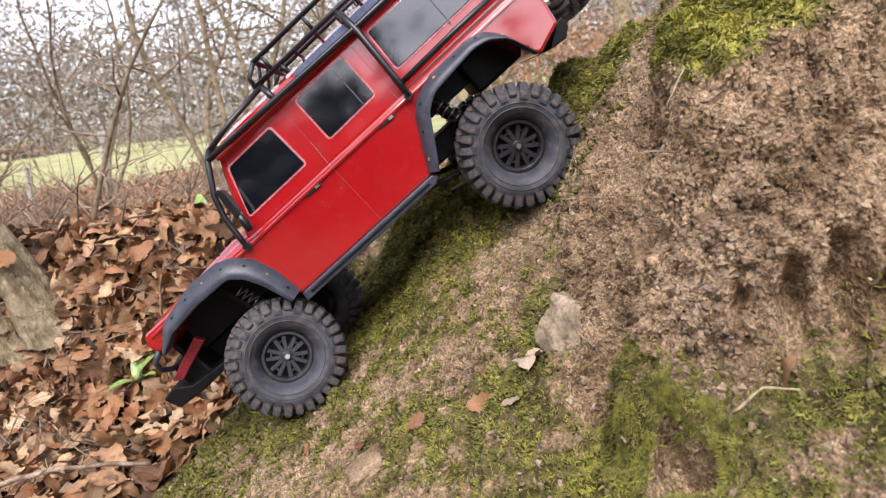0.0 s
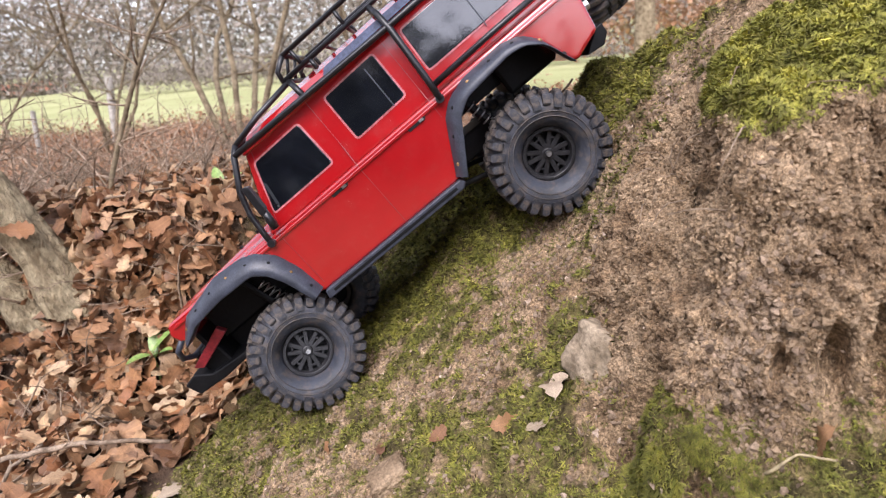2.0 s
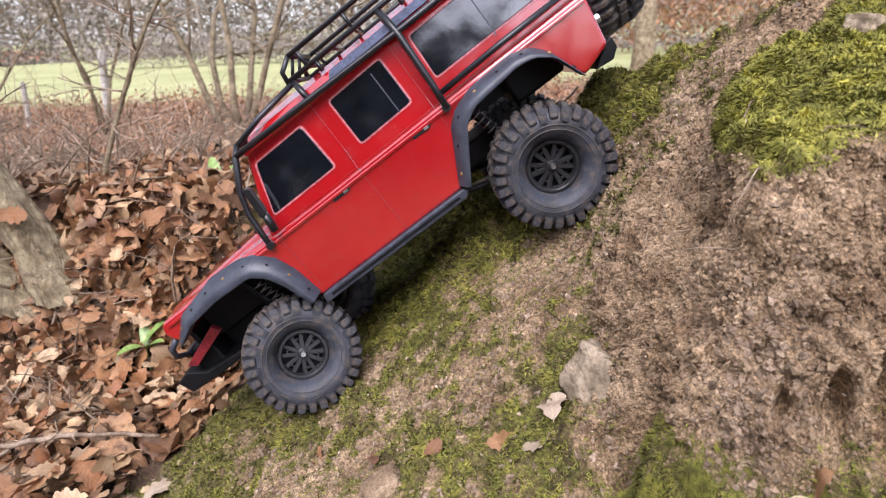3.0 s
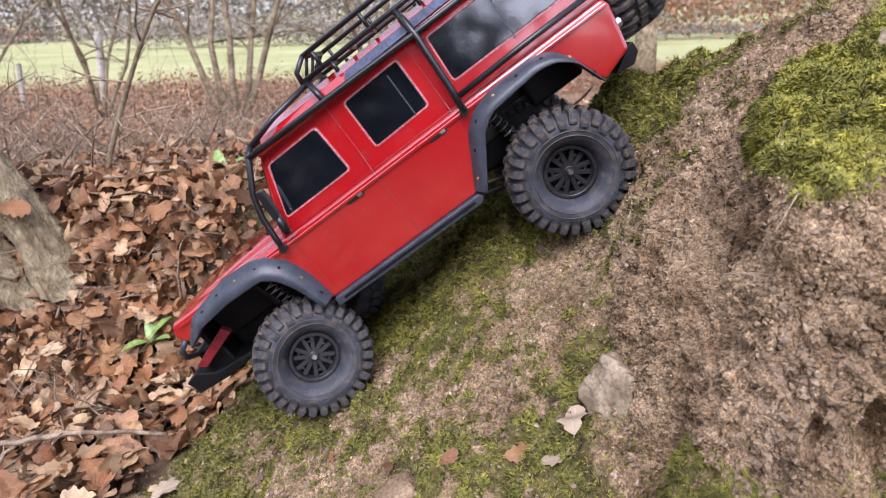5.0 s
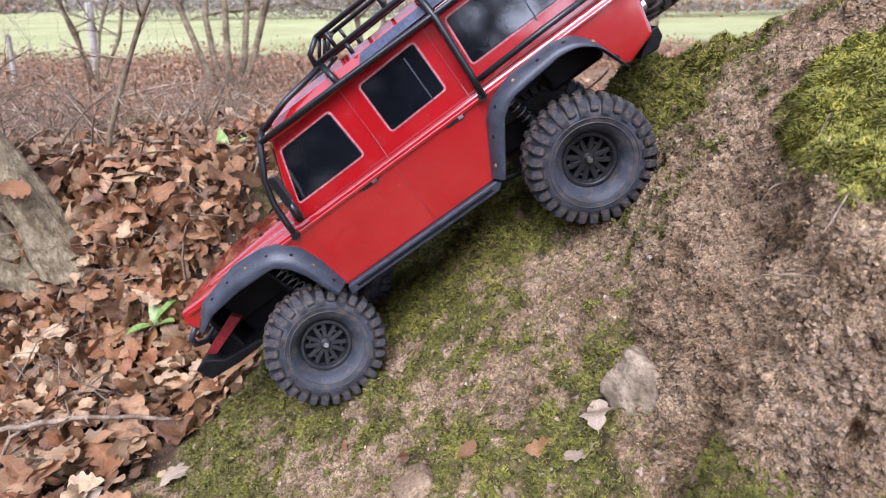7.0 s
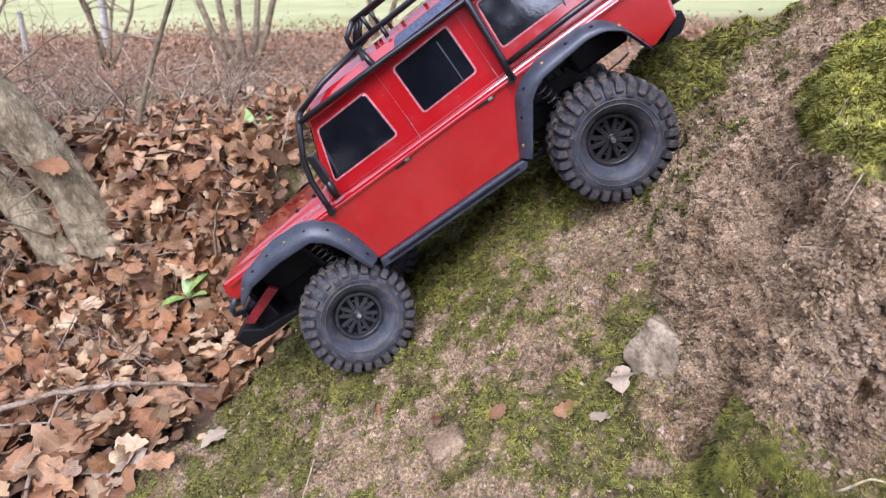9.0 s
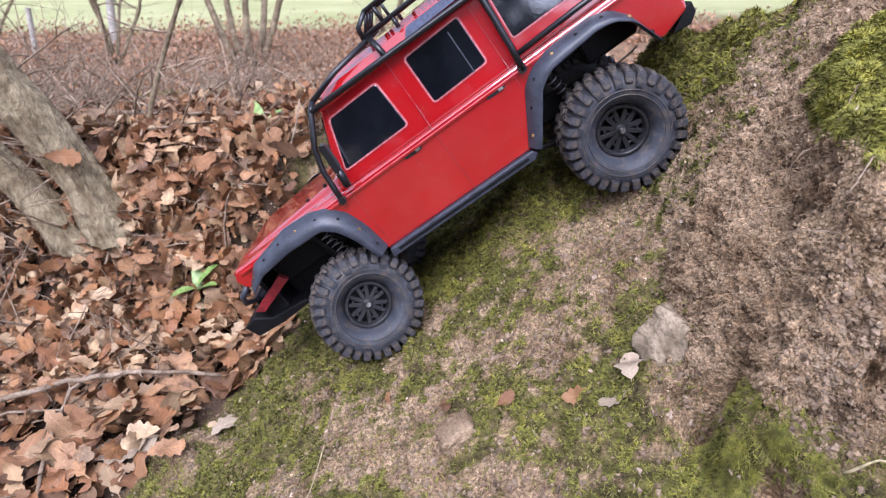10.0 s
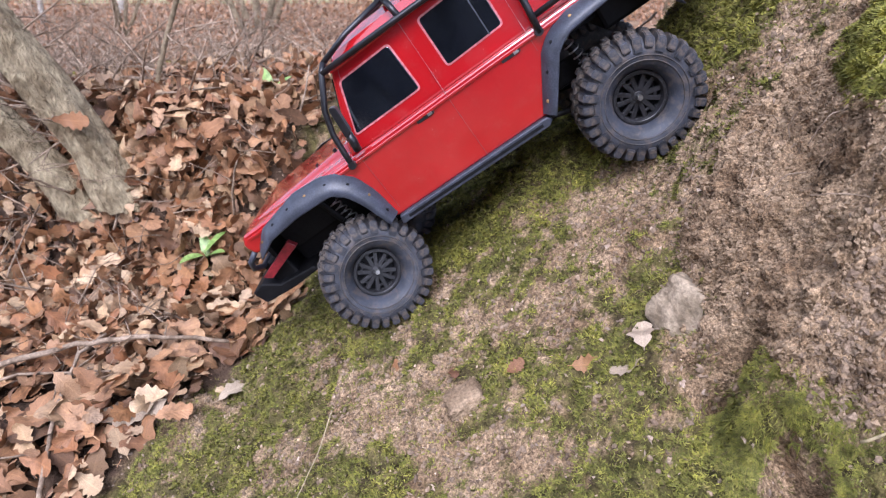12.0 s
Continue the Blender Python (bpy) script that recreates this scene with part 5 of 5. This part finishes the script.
def seedling(x, y, height, size, seed):
    """Young plant: a short stem and paired bright leaves."""
    rng = random.Random(seed)
    p, _ = on_ground(x, y)
    plant = new("seedling")
    plant.matrix_basis = Matrix.Translation(p)
    tagged(plant, "bright green seedling among the dead leaves", "plant")
    bm = bmesh.new()
    tube(bm, [(0, 0, -0.01), (0.002, 0, height * 0.5), (0, 0.001, height)], [0.0022, 0.0018, 0.0012], 6)
    part("stem", bm, GREEN, plant, smooth=True)
    for k, (turn, up) in enumerate(((105, 1.5), (-25, 0.75), (215, 0.35), (40, 1.0))):
        a = radians(turn + rng.uniform(-12, 12))
        bm = bmesh.new()
        rows = []
        for i in range(9):
            s = i / 8
            w = size * 0.24 * math.sin(math.pi * min(1, 0.04 + 0.96 * s)) ** 0.8
            c = Vector((size * s, 0, size * (up * s - 0.35 * s * s)))
            rows.append([bm.verts.new(c + Vector((0, t * w, 0.25 * abs(t) * w))) for t in (-1, -0.5, 0, 0.5, 1)])
        for r0, r1 in zip(rows, rows[1:]):
            for i in range(4):
                bm.faces.new((r0[i], r0[i + 1], r1[i + 1], r1[i]))
        bmesh.ops.transform(bm, matrix=Matrix.Translation((0, 0, height * (0.7 + 0.08 * k))) @ Matrix.Rotation(a, 4, "Z"), verts=bm.verts)
        part("leaf", bm, GREEN, plant, smooth=True)


seedling(-0.310, 0.250, 0.058, 0.040, 1)
seedling(-0.235, 0.470, 0.035, 0.042, 2)


# ---- stems, hedge and trees ----
def grow(bm, start, way, length, radius, rng, depth, spread=0.6, seg=6, droop=0.0, forks=3):
    pts, rad, d, p = [start], [radius], way.normalized(), start.copy()
    n = 6
    for i in range(n):
        d = (d + Vector((rng.uniform(-1, 1), rng.uniform(-1, 1), rng.uniform(-1, 1))) * 0.14 + Vector((0, 0, -droop))).normalized()
        p = p + d * length / n
        pts.append(p.copy())
        rad.append(radius * (1 - 0.62 * (i + 1) / n))
    tube(bm, pts, rad, seg)
    if depth:
        for k in range(forks):
            i = rng.randrange(2, n + 1)
            side = Vector((rng.uniform(-1, 1), rng.uniform(-1, 1), rng.uniform(-0.4, 0.7)))
            grow(bm, pts[i], (pts[i] - pts[i - 1]).normalized() + side * spread * 1.5, length * rng.uniform(0.45, 0.7), rad[i] * 0.7, rng, depth - 1, spread, max(3, seg - 1), droop, forks)


def bare_tree(name, base, stems, height, radius, seed, label, depth=3, mat=BARK, forks=3, lean=(0, 0), category="tree"):
    rng = random.Random(seed)
    tree = new(name)
    tree.matrix_basis = Matrix.Translation(base)
    tagged(tree, label, category)
    for s in range(stems):
        bm = bmesh.new()
        a = rng.uniform(0, 6.28)
        tilt = 0.12 if stems == 1 else 0.3
        way = Vector((math.cos(a) * tilt + lean[0], math.sin(a) * tilt + lean[1], 1)).normalized()
        off = Vector((math.cos(a), math.sin(a), 0)) * radius * (0 if stems == 1 else 1.5)
        pts, rad, p, d = [], [], off - Vector((0, 0, 0.1 * height * 0.2)), way.copy()
        n = 9
        for i in range(n + 1):
            pts.append(p.copy())
            rad.append(radius * (1 - 0.72 * i / n) * (1.35 if i == 0 else 1))
            d = (d + Vector((rng.uniform(-1, 1), rng.uniform(-1, 1), rng.uniform(-0.5, 0.5))) * (0.09 if stems == 1 else 0.26)).normalized()
            p = p + d * height / n
        tube(bm, pts, rad, 9)
        part("trunk", bm, mat, tree, smooth=True)
        bm = bmesh.new()
        for i in range(2, n + 1):
            for _ in range(2 if i > 3 else 1):
                side = Vector((rng.uniform(-1, 1), rng.uniform(-1, 1), rng.uniform(0.0, 0.9)))
                grow(bm, pts[i], side, height * rng.uniform(0.18, 0.34), rad[i] * 0.5, rng, depth - 1, 0.6, 5, 0.0, forks)
        part("crown", bm, mat, tree, smooth=True)
    return tree


def g(x, y, dz=-0.01):
    p, _ = on_ground(x, y)
    return Vector((x, y, p.z + dz))


def leaning_stem(x, y, top, radius, seed, label):
    """One thick rough stem of the hedge, leaning, with dead twigs."""
    rng = random.Random(seed)
    stem = new("hedge_stem")
    stem.matrix_basis = Matrix.Translation(g(x, y, -0.03))
    tagged(stem, label, "tree stem")
    bm = bmesh.new()
    n, seg = 60, 48
    rings = []
    for i in range(n + 1):
        s = i / n
        c = Vector((top[0] * s + 0.012 * math.sin(5 * s), top[1] * s, top[2] * s))
        r = radius * (1 - 0.35 * s) * (1 + 0.5 * max(0, 0.12 - s) / 0.12)
        ring = []
        for k in range(seg):
            a = 2 * math.pi * k / seg
            v = Vector((math.cos(a), math.sin(a), 0))
            w = 1 + 0.22 * noise.noise(Vector((v.x * 1.5 + seed, v.y * 1.5, s * 3))) + 0.15 * noise.noise(Vector((v.x * 5, v.y * 5 + seed, s * 9))) + 0.09 * noise.noise(Vector((v.x * 11, v.y * 11, s * 12 + seed)))
            ring.append(bm.verts.new(c + v * r * w))
        rings.append(ring)
    for a, b in zip(rings, rings[1:]):
        for k in range(seg):
            bm.faces.new((a[k], a[(k + 1) % seg], b[(k + 1) % seg], b[k]))
    part("trunk", bm, BARK, stem, smooth=True)
    for _ in range(44):
        s = rng.choice((rng.uniform(0.05, 0.95), rng.gauss(0.45, 0.1)))
        c = Vector((top[0] * s, top[1] * s, top[2] * s))
        a = rng.uniform(0, 6.28)
        d = Vector((math.cos(a), math.sin(a), rng.uniform(-0.3, 0.9)))
        bm = bmesh.new()
        grow(bm, c + d * radius * 0.6, d, rng.uniform(0.04, 0.16), 0.0018, rng, 2, 0.8, 4, 0.05, 3)
        part("twig", bm, TWIG, stem, smooth=True)


leaning_stem(-0.455, 0.350, (-0.36, -0.05, 0.75), 0.040, 3, "thick rough grey-brown hedge stem with dead twigs")
leaning_stem(-0.550, 0.385, (-0.58, 0.05, 0.70), 0.033, 5, "leaning rough hedge stem with dead twigs")

# dead leaf caught on the nearer stem
snag = new("oak_leaf", bpy.data.objects["oak_leaf"].data.copy())
snag.matrix_basis = Matrix.Translation((-0.487, 0.297, 0.100)) @ pose(0, 0, 0, 70, 10, 15) @ Matrix.Diagonal((0.05, 0.05, 0.05, 1))
tagged(snag, "tan dead leaf caught on the hedge stem", "leaf")

# thin thorny stem standing before the meadow
thorn = new("thorn_stem")
thorn.matrix_basis = Matrix.Translation(g(-0.452, 0.474))
tagged(thorn, "thin bare brown thorn stem with side twigs", "shrub")
bm = bmesh.new()
tpts = [Vector(v) for v in ((0, 0, -0.02), (0.028, 0.0, 0.08), (0.056, 0.003, 0.14), (0.089, 0.0, 0.20), (0.121, 0.004, 0.26), (0.151, 0.0, 0.305), (0.196, 0.0, 0.36), (0.26, 0.01, 0.44))]
tube(bm, tpts, [0.0048, 0.0044, 0.0042, 0.0039, 0.0036, 0.0032, 0.0026, 0.0016], 10)
part("trunk", bm, HAZEL, thorn, smooth=True)
rng_t = random.Random(8)
for i in (1, 2, 2, 3, 3, 4, 4, 5, 5, 5):
    way = Vector((rng_t.uniform(-1, 1), rng_t.uniform(-0.6, 0.6), rng_t.uniform(-0.1, 0.5)))
    reach, root = rng_t.uniform(0.06, 0.16), tpts[i]
    for k in range(4):
        bm = bmesh.new()
        grow(bm, root, way, reach, 0.002 if k == 0 else 0.0012, rng_t, 0, 0.7, 5)
        part("twig", bm, TWIG, thorn, smooth=True)
        if k == 0:
            first, span = way.normalized(), reach
        root = tpts[i] + first * span * (0.3 + 0.2 * k)
        way, reach = first + Vector((rng_t.uniform(-1, 1), rng_t.uniform(-1, 1), rng_t.uniform(-0.4, 0.8))), span * 0.5

# brushwood at the far side of the leaf drift
rng_b = random.Random(12)
for bx, by, n_twigs, reach in ((-0.95, 0.85, 70, 0.34), (-0.65, 1.05, 60, 0.3), (-1.3, 1.3, 60, 0.45), (-0.75, 0.5, 50, 0.24), (-0.35, 1.5, 40, 0.3), (-1.8, 1.9, 50, 0.5), (-0.5, 0.55, 30, 0.2), (-0.9, 2.2, 40, 0.4), (-0.62, 0.66, 40, 0.2), (-0.88, 0.62, 45, 0.22), (-0.42, 0.78, 40, 0.2), (-1.1, 3.2, 50, 0.5), (-2.2, 3.0, 50, 0.5), (-0.2, 2.8, 40, 0.45), (-0.50, 0.34, 30, 0.13), (-0.66, 0.36, 35, 0.14), (-0.36, 0.42, 30, 0.12)):
    bm = bmesh.new()
    for _ in range(n_twigs):
        p = g(bx + rng_b.gauss(0, 0.2), by + rng_b.gauss(0, 0.16), 0.0)
        grow(bm, p, Vector((rng_b.uniform(-1, 1), rng_b.uniform(-1, 1), rng_b.uniform(0.05, 0.9))), reach * rng_b.uniform(0.4, 1), 0.0028, rng_b, 2, 0.7, 4, 0.02, 2)
    tagged(part("brushwood", bm, TWIG, smooth=True), "tangle of dry brown twigs over the leaves", "brushwood", kind="stuff")

# fine dead twigs strewn on the leaf drift
for bx, by, n_twigs in ((-0.40, 0.16, 16), (-0.34, 0.27, 18), (-0.52, 0.20, 18), (-0.46, 0.02, 12), (-0.60, 0.30, 18), (-0.30, 0.38, 16)):
    for _ in range(n_twigs):
        bm = bmesh.new()
        p = g(bx + rng_b.gauss(0, 0.06), by + rng_b.gauss(0, 0.06), 0.022)
        grow(bm, p, Vector((rng_b.uniform(-1, 1), rng_b.uniform(-1, 1), rng_b.uniform(-0.05, 0.35))), rng_b.uniform(0.04, 0.11), rng_b.uniform(0.0009, 0.0017), rng_b, 1, 0.6, 5, 0.0, 2)
        tagged(part("twig", bm, TWIG, smooth=True), "thin dead twig lying on the dry leaves", "twig", "dead twigs on the leaves")

# saplings and trees past the ditch
bare_tree("sapling", g(-1.2, 3.5), 5, 2.8, 0.023, 21, "multi-stemmed bare hazel in the hedge", 3, HAZEL)
bare_tree("sapling", g(-0.35, 3.6), 3, 2.6, 0.018, 22, "bare multi-stemmed shrub in the hedge", 3, HAZEL)
bare_tree("sapling", g(-2.3, 3.9), 4, 2.2, 0.014, 23, "bare multi-stemmed shrub in the hedge", 3, HAZEL)
bare_tree("sapling", g(0.5, 4.0), 2, 2.6, 0.02, 24, "bare shrub in the hedge", 3, HAZEL)
bare_tree("sapling", g(-3.4, 4.2), 4, 2.2, 0.014, 25, "bare multi-stemmed shrub in the hedge", 3, HAZEL)
bare_tree("tree", g(1.75, 4.3), 1, 5.0, 0.085, 31, "slim bare tree with a grey-brown trunk", 3)
bare_tree("tree", g(4.1, 5.2), 1, 6.5, 0.24, 32, "stout bare tree with a grey trunk", 3)
bare_tree("tree", g(0.9, 9.0), 1, 7.0, 0.14, 33, "bare tree at the meadow's edge", 3)

# copper-leaved hedge past the meadow's near corner, and low bramble
rng_h = np.random.default_rng(5)


def leaf_cloud(name, centre, spread, count, size, mat, label, category):
    c = np.array(centre) + rng_h.normal(size=(count, 3)) * np.array(spread)
    a, b = rng_h.normal(size=(count, 3)), rng_h.normal(size=(count, 3))
    a /= np.linalg.norm(a, axis=1, keepdims=True)
    b -= a * (a * b).sum(1, keepdims=True)
    b /= np.linalg.norm(b, axis=1, keepdims=True)
    s = size * (0.6 + 0.8 * rng_h.random((count, 1)))
    v = np.stack([c - a * s, c + b * s * 0.5, c + a * s, c - b * s * 0.5], 1).reshape(-1, 3)
    f = (4 * np.arange(count)[:, None] + np.arange(4)).tolist()
    return tagged(raw(name, v, f, mat), label, category, kind="stuff")


for k in range(9):
    x = 1.2 + 0.95 * k
    leaf_cloud("copper_hedge", (2 * x, 16 + 0.3 * k, 1.0 - 0.08 * x + 0.25 * math.sin(k * 2.1)), (1.2, 0.7, 0.5), 1500, 0.07, COPPER, "hedge still holding copper-brown leaves", "hedge")
for k in range(12):
    x = -3.6 + 0.5 * k
    leaf_cloud("bramble", (x, 3.35 + 0.1 * x * 0.1 + 0.25 * math.sin(k * 1.7), g(x, 3.4).z + 0.03), (0.28, 0.22, 0.07), 1500, 0.014, COPPER, "low dead bracken and bramble on the ditch bank", "bracken")

for k in range(16):
    x = -6.5 + 0.62 * k
    y = 5.6 + 0.9 * math.sin(k * 2.3)
    leaf_cloud("bramble", (x, y, g(x, y).z + 0.05), (0.42, 0.5, 0.08), 1600, 0.02, COPPER, "low dead bracken and bramble before the meadow", "bracken")
leaf_cloud("moss_patch", (-1.45, 2.95, g(-1.45, 2.95).z + 0.02), (0.26, 0.13, 0.012), 2600, 0.018, MOSS_LOW, "patch of green moss on the ditch bank", "moss")

# fence posts
for x, y, top, r in ((-3.57, 5.0, 0.15, 0.022), (-3.15, 5.58, 0.38, 0.036), (-4.9, 5.3, 0.3, 0.03)):
    p = g(x, y, -0.1)
    bm = bmesh.new()
    lathe(bm, [(0.0001, 0.0), (r, 0.0), (r, p.z - top + 0.03), (r * 0.85, p.z - top), (0.0001, p.z - top)], 12)
    bmesh.ops.transform(bm, matrix=Matrix.Rotation(radians(-90), 4, "X"), verts=bm.verts)
    post = part("fence_post", bm, POST, bevel=0.004)
    post.matrix_basis = Matrix.Translation(p) @ pose(0, 0, 0, 2, 9, 0)
    tagged(post, "weathered grey round fence post at the meadow", "post", "fence posts")

# far wood: a belt of bare trees, every third unseen behind for reflections
rng_f = random.Random(77)
bm = bmesh.new()
for k in range(140):
    behind = k % 3 == 0
    a = radians(rng_f.uniform(75, 285) if behind else rng_f.uniform(-75, 75))
    r = rng_f.uniform(14, 40) if behind else rng_f.uniform(55, 110)
    x, y = r * math.sin(a), r * math.cos(a)
    h = rng_f.uniform(9, 16) * (0.28 if behind else 1.0)
    base = Vector((x, y, -0.3 - (0 if behind else 0.05 * max(-15, min(15, x)))))
    top = base + Vector((rng_f.uniform(-0.5, 0.5), rng_f.uniform(-0.5, 0.5), h))
    pts = [base, base.lerp(top, 0.4), base.lerp(top, 0.75), top]
    tube(bm, pts, [0.22, 0.17, 0.1, 0.04], 4)
    for _ in range(22):
        s = rng_f.uniform(0.2, 1.0)
        p = base.lerp(top, s)
        d = Vector((rng_f.uniform(-1, 1), rng_f.uniform(-1, 1), rng_f.uniform(0.1, 1.0))).normalized() * h * rng_f.uniform(0.15, 0.32)
        tube(bm, [p, p + d * 0.6 + Vector((0, 0, 0.1)), p + d], [0.07, 0.05, 0.02], 3)
        for _ in range(2):
            q = p + d * rng_f.uniform(0.4, 0.9)
            d2 = (d.normalized() + Vector((rng_f.uniform(-1, 1), rng_f.uniform(-1, 1), rng_f.uniform(-0.5, 1)))).normalized() * h * 0.13
            tube(bm, [q, q + d2], [0.035, 0.012], 3)
tagged(part("far_wood", bm, HAZED_BARK), "bare winter trees beyond the meadow and, unseen, behind the camera", "woodland", kind="stuff")

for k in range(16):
    leaf_cloud("far_thicket", (-10 + 2 * k, 21, -0.02 + 0.5 - 0.1 * k), (1.3, 0.6, 0.2 + 0.05 * math.sin(2.3 * k)), 2500, 0.05, HAZED_BARK, "grey-brown winter thicket beyond the meadow", "woodland")
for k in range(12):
    leaf_cloud("far_woodland", (-66 + 12 * k, 70, 5.5), (7, 6, 5.0 + 0.6 * math.sin(1.7 * k)), 9000, 0.26, HAZED_BARK, "mass of bare twigs in the far wood, paled as by haze", "woodland")
# low thickets out of view behind the camera, added for the car's reflections
leaf_cloud("near_thicket", (-4, -13, 0.0), (11, 2.5, 0.2), 9000, 0.1, HAZED_BARK, "unseen winter thicket behind the camera, for the reflections", "woodland")
leaf_cloud("near_thicket", (9, -9, 0.0), (6, 3.5, 0.2), 6000, 0.1, HAZED_BARK, "unseen winter thicket behind the camera, for the reflections", "woodland")

# unseen dark leaf masses added behind the camera to darken the window reflections
for x, wide in ((-3.4, 1.5), (-0.75, 0.55)):
    leaf_cloud("evergreen_undergrowth", (x, -3.8, 0.35), (wide, 0.5, 0.42), 13000, 0.09, DARK_SCREEN, "unseen dark leaf screen that darkens the window reflections", "shrub")

# long low barn past the meadow
barn = new("barn")
barn.matrix_basis = Matrix.Translation((-61.0, 85.0, -0.45)) @ pose(0, 0, 0, 0, 0, 15)
tagged(barn, "long low barn with an orange tiled roof", "barn")
bm = bmesh.new()
box(bm, (-9, -2.5, 0), (9, 2.5, 1.0))
part("wall", bm, POST, barn)
bm = bmesh.new()
prism(bm, [(-9.4, 0.9), (9.4, 0.9), (9.0, 2.2), (-9.0, 2.2)], lambda x, z: -3.0 + 2.2 * (z - 0.9), lambda x, z: 3.0 - 2.2 * (z - 0.9))
part("roof", bm, TILE, barn)
